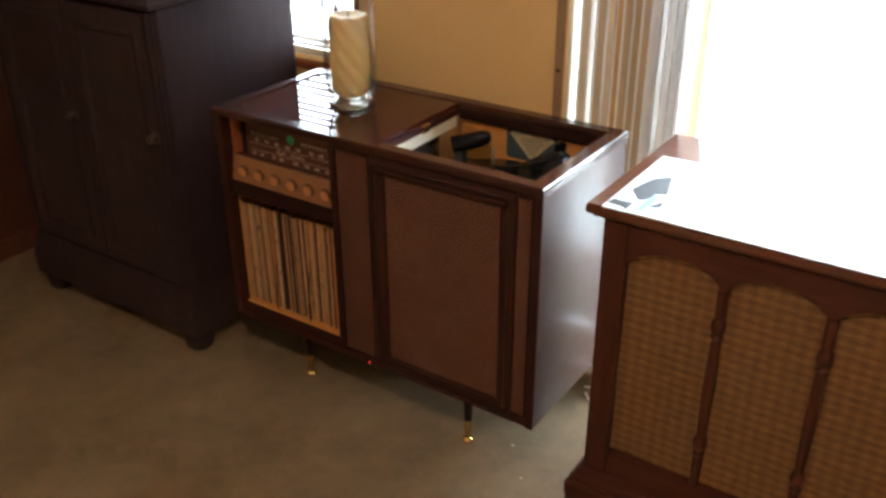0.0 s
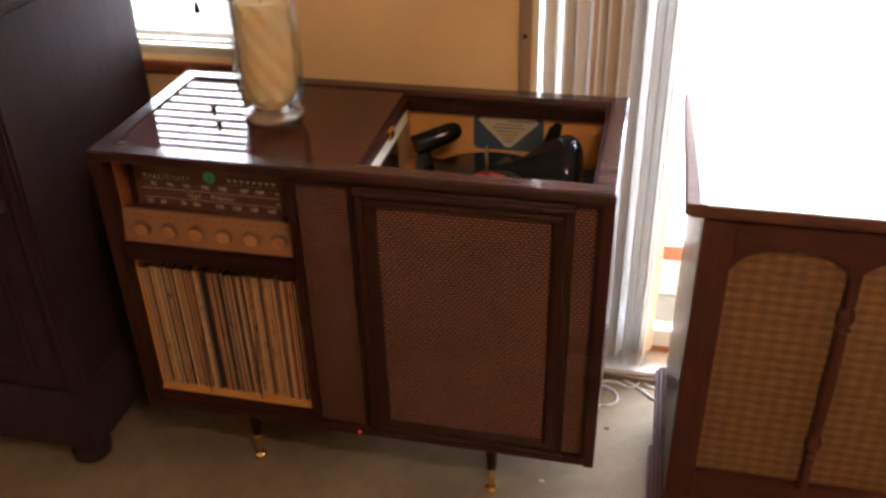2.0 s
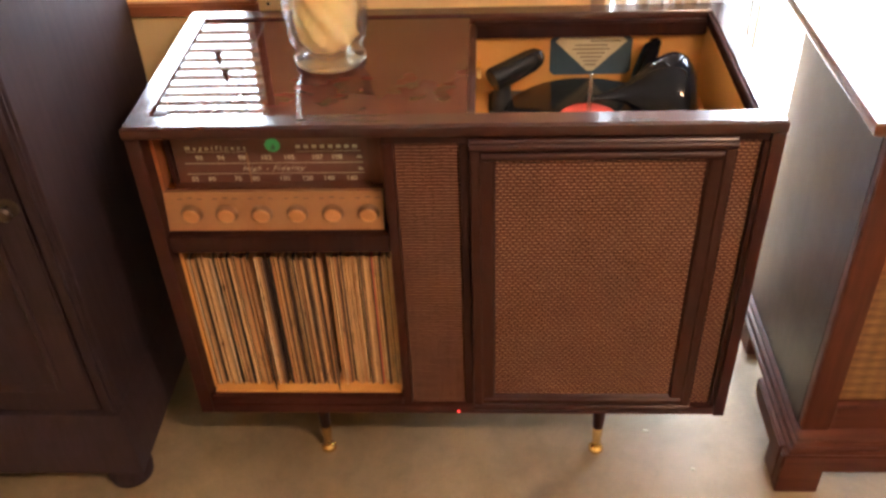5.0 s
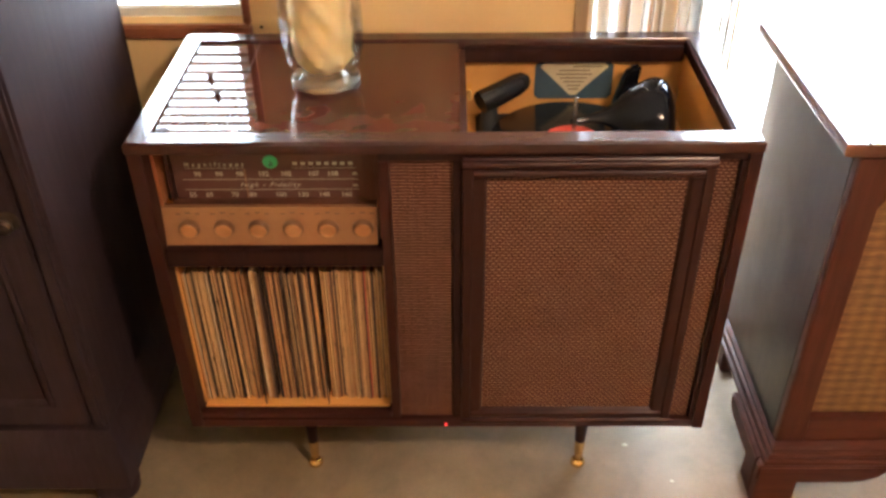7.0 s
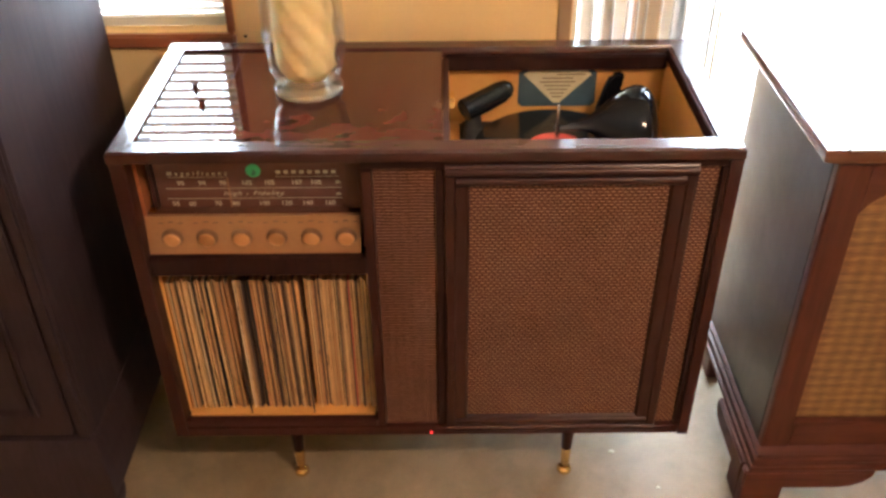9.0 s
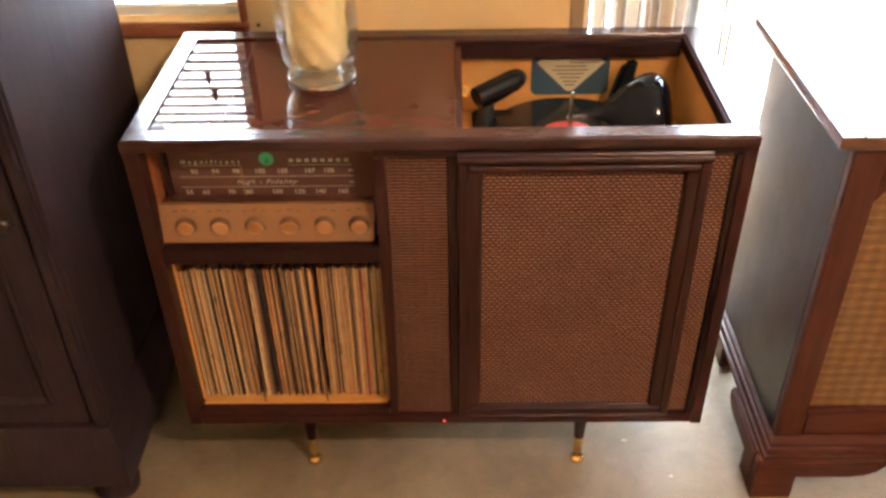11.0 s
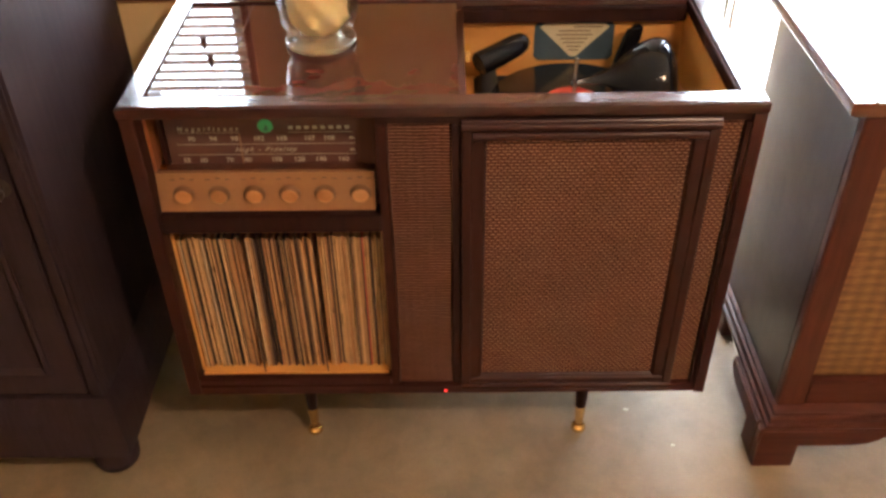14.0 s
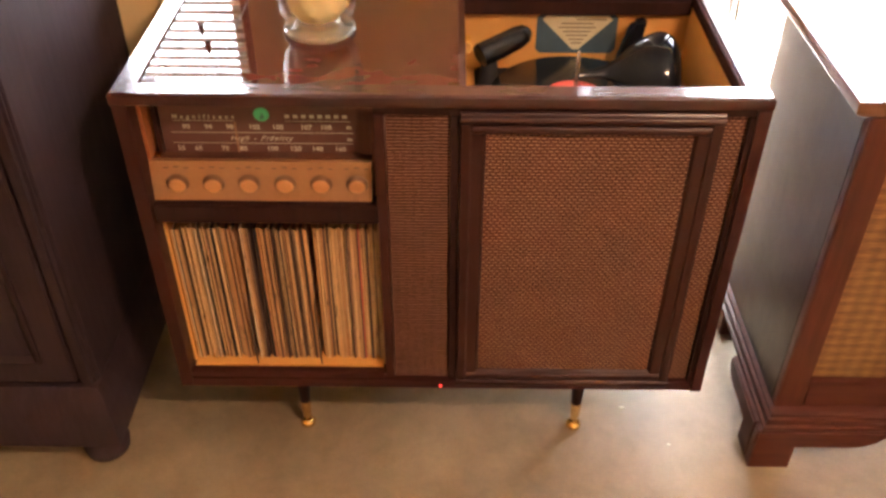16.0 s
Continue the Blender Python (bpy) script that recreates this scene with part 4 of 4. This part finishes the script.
# records on the shelf
rng = random.Random(7)
bays = [(0.0325, 0.1475, 0.1, 0.9), (0.1530, 0.2695, 0.2, 0.7), (0.2750, 0.3885, -0.2, 0.0)]
for b0, b1, lean0, lean1 in bays:
    hgt = 0.314
    squeeze = hgt * (math.tan(radians(lean1)) - math.tan(radians(lean0)))
    thick = []
    while sum(thick) < b1 - b0 - max(0.0, squeeze) - 0.006:
        thick.append(rng.choice((0.0020, 0.0024, 0.0027, 0.0030, 0.0034, 0.0042)))
    spare = (b1 - b0 - sum(thick)) / len(thick)
    x = b0
    for th in thick:
        u = (x - b0) / (b1 - b0)
        lean = lean0 + (lean1 - lean0) * u + rng.uniform(-0.12, 0.12)
        hh = hgt - rng.choice((0, 0.0, 0.001, 0.002, 0.004, 0.007))
        bm = boxes((0, th - 0.0002, 0, 0.300, 0, hh), bevel=0.0006)
        ob = new("record_sleeve", mesh_from("record_sleeve", bm, SLEEVE, (0, 0, 0), True))
        lift = math.sin(radians(abs(lean))) * th
        ob.matrix_basis = pose(x, 0.037 + rng.choice((0, 0.001, 0.003, 0.006, 0.010)), ZB + 0.0424 + lift, 0, -lean, 0)
        tagged(ob, "worn cardboard record sleeve standing spine-out in the console", "record sleeve", "record sleeves in the console")
        x += th + spare


# ---- the right-hand stereo cabinet ----
CX0, CX1, CY0, CY1 = 1.146, 2.488, -0.010, 0.420
cab = thing("speaker_cabinet", ((CX0 + CX1) / 2, 0.2, 0.0), "walnut stereo cabinet with arched basket-weave grilles on bracket feet", "stereo cabinet")
part("top", loft([[(CX0 - 0.010 - o, CY0 + 0.007 - o, z), (CX1 + o, CY0 + 0.007 - o, z), (CX1 + o, CY1 + 0.034, z), (CX0 - 0.010 - o, CY1 + 0.034, z)] for o, z in
     ((0.004, 0.776), (0.012, 0.779), (0.014, 0.784), (0.022, 0.787), (0.0245, 0.792), (0.0245, 0.804), (0.022, 0.809), (0.018, 0.810))]), WALNUT_TOP, cab, "polished walnut top with moulded edge")
part("side_panel", boxes((CX0, CX0 + 0.02, CY0 + 0.021, CY1, 0.1340, 0.7755)), WALNUT_SIDE, cab, "glossy walnut side, greyed as by daylight", smooth=False)
part("side_panel", boxes((CX1 - 0.02, CX1, CY0 + 0.021, CY1, 0.1455, 0.7755)), WALNUT_SIDE, cab, "glossy walnut side, greyed as by daylight", smooth=False)
part("back_panel", boxes((CX0 + 0.0205, CX1 - 0.0205, CY1 - 0.012, CY1 - 0.002, 0.1455, 0.7755)), TANDARK, cab, smooth=False)
part("stile", boxes((CX0, 1.199, CY0, CY0 + 0.0205, 0.1340, 0.7755), bevel=0.002), WALNUT_UP, cab)
part("stile", boxes((2.419, CX1, CY0, CY0 + 0.0205, 0.1455, 0.7755), bevel=0.002), WALNUT_UP, cab)
part("bottom_rail", boxes((1.1995, 2.4185, CY0 + 0.002, CY0 + 0.0205, 0.1340, 0.196), bevel=0.003), WALNUT, cab)
NB, BW = 6, 0.2032
outline = [(1.1995, 0.7755)]
for b in range(NB):
    for k in range(15):
        u = -1 + 2 * k / 14
        rise = 0.050 * max(0.0, 1 - abs(u) ** 2.6) ** 0.75
        outline.append((1.1995 + BW * (b + (u + 1) / 2), 0.677 + rise))
outline.append((1.1995 + BW * NB, 0.7755))
part("arched_rail", softened(prism(outline, "y", CY0 + 0.002, CY0 + 0.019), 0.002, 2, 0.9), WALNUT, cab, "arched top rail")
part("grille", boxes((1.1995, 2.4185, CY0 + 0.0195, CY0 + 0.0225, 0.197, 0.74)), BASKET, cab, "gold and brown basket-weave grille cloth", smooth=False)
sp_prof = [(0.010, 0.1965), (0.010, 0.270), (0.007, 0.275), (0.012, 0.283), (0.007, 0.290), (0.014, 0.302), (0.0155, 0.312), (0.013, 0.322), (0.008, 0.330), (0.0095, 0.338),
           (0.0125, 0.45), (0.0095, 0.565), (0.008, 0.572), (0.013, 0.578), (0.008, 0.584), (0.014, 0.594), (0.0155, 0.604), (0.013, 0.614), (0.008, 0.622), (0.011, 0.630), (0.0105, 0.686)]
for k in range(1, NB):
    part("spindle", turned(sp_prof, (1.1995 + BW * k, CY0 + 0.008, 0), 20), WALNUT_UP, cab, "turned walnut spindle")
part("base_moulding", plan_ring(CX0, CX1, CY0 - 0.009, CY1 - 0.026, [(0.022, 0.0985), (0.0235, 0.102), (0.0215, 0.108), (0.0165, 0.110), (0.0155, 0.114), (0.0165, 0.117), (0.0145, 0.122), (0.009, 0.124), (0.008, 0.129), (0.0, 0.1336)]), WALNUT, cab, "stepped walnut base moulding")

FX0, FX1, FY = 1.117, CX1 + 0.029, -0.041


def bracket_foot(x0, sg):
    """Block foot under a rounded, scooped apron board, with its return along the side."""
    def span(a, b):
        return min(x0 + sg * a, x0 + sg * b), max(x0 + sg * a, x0 + sg * b)
    foot = part("foot", boxes((*span(0, 0.081), FY, FY + 0.026, FZ, 0.0525), bevel=0.002), WALNUT, cab, "block bracket foot")
    part("foot_side", boxes((*span(0, 0.024), FY + 0.0262, FY + 0.082, FZ, 0.0525), bevel=0.002), WALNUT, foot)
    edge = [(-0.003, 0.056), (0.003, 0.050), (0.185, 0.050), (0.212, 0.054), (0.236, 0.065), (0.252, 0.082), (0.256, 0.098), (-0.003, 0.098)]
    part("apron", softened(prism([(x0 + sg * a, z) for a, z in edge], "y", FY - 0.003, FY + 0.020), 0.004, 3), WALNUT, foot, "rounded scooped apron board")
    side = [(FY + 0.0205, 0.050), (0.128, 0.050), (0.150, 0.056), (0.163, 0.070), (0.166, 0.098), (FY + 0.0205, 0.098)]
    part("apron", softened(prism(side, "x", *span(-0.003, 0.020)), 0.004, 3), WALNUT, foot, "rounded scooped apron board")
    part("rear_foot", boxes((*span(0.030, 0.074), 0.340, 0.400, FZ, 0.098), bevel=0.003), WALNUT, cab, "plain rear foot block")


bracket_foot(FX0, 1)
bracket_foot(FX1, -1)

# white record sleeve on the cabinet
cover = thing("album_cover", (1.30, 0.13, 0.810), "white album cover with a grey picture lying on the cabinet", "album cover")
part("card", boxes((1.147, 1.470, -0.032, 0.289, 0.8102, 0.8135), bevel=0.001), PAPERWHITE, cover)
part("picture", prism([(1.165, 0.075), (1.172, 0.119), (1.182, 0.155), (1.21, 0.185), (1.22, 0.151), (1.238, 0.085), (1.219, 0.079), (1.209, 0.039), (1.197, 0.031)], "z", 0.8136, 0.8138), GREYPRINT, cover, "grey-blue printed picture", smooth=False)
part("picture", prism([(1.15, -0.014), (1.152, 0.013), (1.192, 0.014), (1.197, 0.025), (1.195, -0.025), (1.183, -0.016)], "z", 0.8136, 0.8138), GREYPRINT, cover, "grey-blue printed picture", smooth=False)
part("picture", prism([(1.227, 0.015), (1.237, 0.043), (1.244, 0.048), (1.25, 0.023), (1.24, 0.012)], "z", 0.8136, 0.8138), GREYPRINT, cover, "grey-blue printed picture", smooth=False)
part("printed_band", prism([(1.215, 0.079), (1.208, -0.019), (1.225, -0.019), (1.231, 0.048)], "z", 0.8139, 0.8141), BLUEPRINT, cover, "pale blue printed band", smooth=False)
part("print_lines", boxes((1.162, 1.194, 0.258, 0.264, 0.8136, 0.8138), (1.162, 1.186, 0.270, 0.275, 0.8136, 0.8138)), GREYPRINT, cover, smooth=False)


# ---- the dark armoire ----
AX0, AX1, AY0, AY1 = -0.905, -0.140, -0.045, 0.485
arm = thing("armoire", ((AX0 + AX1) / 2, 0.2, 0.0), "tall near-black stained wooden armoire with moulded base", "armoire")
part("side_panel", boxes((AX1 - 0.022, AX1, AY0 + 0.0205, AY1, 0.205, 1.040), bevel=0.002), EBONY, arm)
part("side_panel", boxes((AX0, AX0 + 0.022, AY0 + 0.0205, AY1, 0.205, 1.040), bevel=0.002), EBONY, arm)
part("upper_side", boxes((AX1 - 0.032, AX1 - 0.010, AY0 + 0.032, AY1, 1.0705, 1.93), bevel=0.002), EBONY, arm)
part("upper_side", boxes((AX0 + 0.010, AX0 + 0.032, AY0 + 0.032, AY1, 1.0705, 1.93), bevel=0.002), EBONY, arm)
part("upper_front", boxes((AX0 + 0.010, AX1 - 0.010, AY0 + 0.010, AY0 + 0.0315, 1.0705, 1.93), bevel=0.003), EBONY, arm)
part("back_panel", boxes((AX0 + 0.033, AX1 - 0.033, AY1 - 0.014, AY1 - 0.002, 0.205, 1.93)), EBONY, arm, smooth=False)
part("waist_moulding", plan_ring(AX0, AX1, AY0, AY1 - 0.012, [(0.0, 1.0405), (0.008, 1.044), (0.012, 1.052), (0.012, 1.058), (0.004, 1.064), (0.0, 1.070)]), EBONY, arm, "projecting waist moulding")
part("cornice", plan_ring(AX0, AX1, AY0, AY1 - 0.03, [(-0.008, 1.9305), (0.004, 1.945), (0.022, 1.972), (0.030, 1.985), (0.030, 2.01), (0.0, 2.012)]), EBONY, arm)
part("base_moulding", plan_ring(AX0, AX1, AY0, AY1 - 0.02, [(0.008, 0.050), (0.016, 0.054), (0.018, 0.120), (0.014, 0.140), (0.012, 0.150), (0.010, 0.175), (0.004, 0.192), (0.0, 0.2045)]), EBONY, arm, "stepped base moulding")
part("stile", boxes((AX1 - 0.032, AX1 - 0.0002, AY0, AY0 + 0.020, 0.205, 1.040), bevel=0.008), EBONY, arm)
part("stile", boxes((AX0 + 0.0002, AX0 + 0.032, AY0, AY0 + 0.020, 0.205, 1.040), bevel=0.008), EBONY, arm)
mid = (AX0 + AX1) / 2
for a, b, kx in ((AX0 + 0.0345, mid - 0.0015, mid - 0.03), (mid + 0.0015, AX1 - 0.0345, AX1 - 0.052)):
    dr = part("door", boxes((a, b, AY0 + 0.002, AY0 + 0.022, 0.215, 1.030), bevel=0.003), EBONY, arm)
    part("door_moulding", front_frame(a + 0.05, b - 0.05, 0.27, 0.975, [(0, AY0 + 0.0018), (0, AY0 - 0.004), (0.006, AY0 - 0.007), (0.012, AY0 - 0.003), (0.016, AY0 + 0.0018)]), EBONY, dr)
    knob = part("knob", turned([(0.006, 0.0025), (0.006, 0.010), (0.012, 0.016), (0.0135, 0.021), (0.010, 0.026), (0.0, 0.028)], (kx, AY0 + 0.0015, 0.686), 20, tilt=Matrix.Rotation(radians(90), 3, "X")), OLDBRONZE, dr, "dark antique metal knob")
    part("backplate", turned([(0.0, 0.0), (0.017, 0.0), (0.018, 0.001), (0.016, 0.0024), (0.0, 0.0024)], (kx, AY0 + 0.0015, 0.686), 24, tilt=Matrix.Rotation(radians(90), 3, "X")), OLDBRONZE, knob, "round metal backplate")
for fx in (AX0 + 0.035, AX1 - 0.035):
    for fy in (AY0 + 0.033, AY1 - 0.045):
        part("bun_foot", turned([(0.0, FZ), (0.030, FZ), (0.043, 0.000), (0.046, 0.020), (0.040, 0.038), (0.032, 0.0495), (0.0, 0.0495)], (fx, fy, 0), 28), EBONY, arm, "turned bun foot")

# reddish cabinet beyond the armoire
rc = thing("side_cabinet", (-1.55, 0.1, 0), "dark reddish wooden cabinet standing beyond the armoire", "cabinet")
part("body", boxes((-1.90, -1.225, -0.42, 0.47, 0.062, 1.25), bevel=0.003), REDWOOD, rc)
part("base_moulding", plan_ring(-1.90, -1.225, -0.42, 0.47, [(0.010, FZ), (0.012, 0.045), (0.006, 0.058), (0.0, 0.0618)]), REDWOOD, rc, "reddish plinth moulding")

# cords on the floor by the door
for pts in (
    [(0.93, 0.50, 0.004), (1.00, 0.515, 0.004), (1.06, 0.500, 0.005), (1.10, 0.470, 0.004), (1.135, 0.440, 0.004), (1.19, 0.435, 0.004)],
    [(0.95, 0.47, 0.004), (1.02, 0.485, 0.012), (1.07, 0.478, 0.004), (1.095, 0.505, 0.004), (1.12, 0.49, 0.004), (1.18, 0.47, 0.004)],
    [(0.93, 0.455, 0.004), (0.985, 0.475, 0.004), (1.030, 0.455, 0.004), (1.038, 0.420, 0.004), (1.012, 0.396, 0.004), (0.975, 0.402, 0.004), (0.945, 0.43, 0.004)],
):
    pts = [(x, y, z + FZ - 0.001) for x, y, z in pts]
    sm = smooth_path(pts, 6)
    single("power_cord", tube(sm, [0.0028] * len(sm), 8), WHITE, pts[0], "white power cord lying loosely on the carpet", "cord", "cords by the door")

# scraps on the carpet
def scrap(x, y, r, material, label):
    bm = bmesh.new()
    bmesh.ops.create_icosphere(bm, subdivisions=2, radius=1.0)
    rnd = random.Random(int(x * 1000))
    for v in bm.verts:
        v.co *= 0.75 + 0.45 * rnd.random()
    bmesh.ops.transform(bm, matrix=Matrix.LocRotScale((x, y, FZ + r * 0.22), None, (r * 1.5, r, r * 0.3)), verts=bm.verts)
    single("lint", bm, material, (x, y, FZ), label, "lint")


scrap(0.887, 0.113, 0.0042, PARCHMENT, "small pale scrap of lint on the carpet")
scrap(0.969, 0.014, 0.0030, PARCHMENT, "small pale scrap of lint on the carpet")
scrap(1.019, 0.316, 0.0045, BLACKMATT, "small dark crumb lying on the carpet")
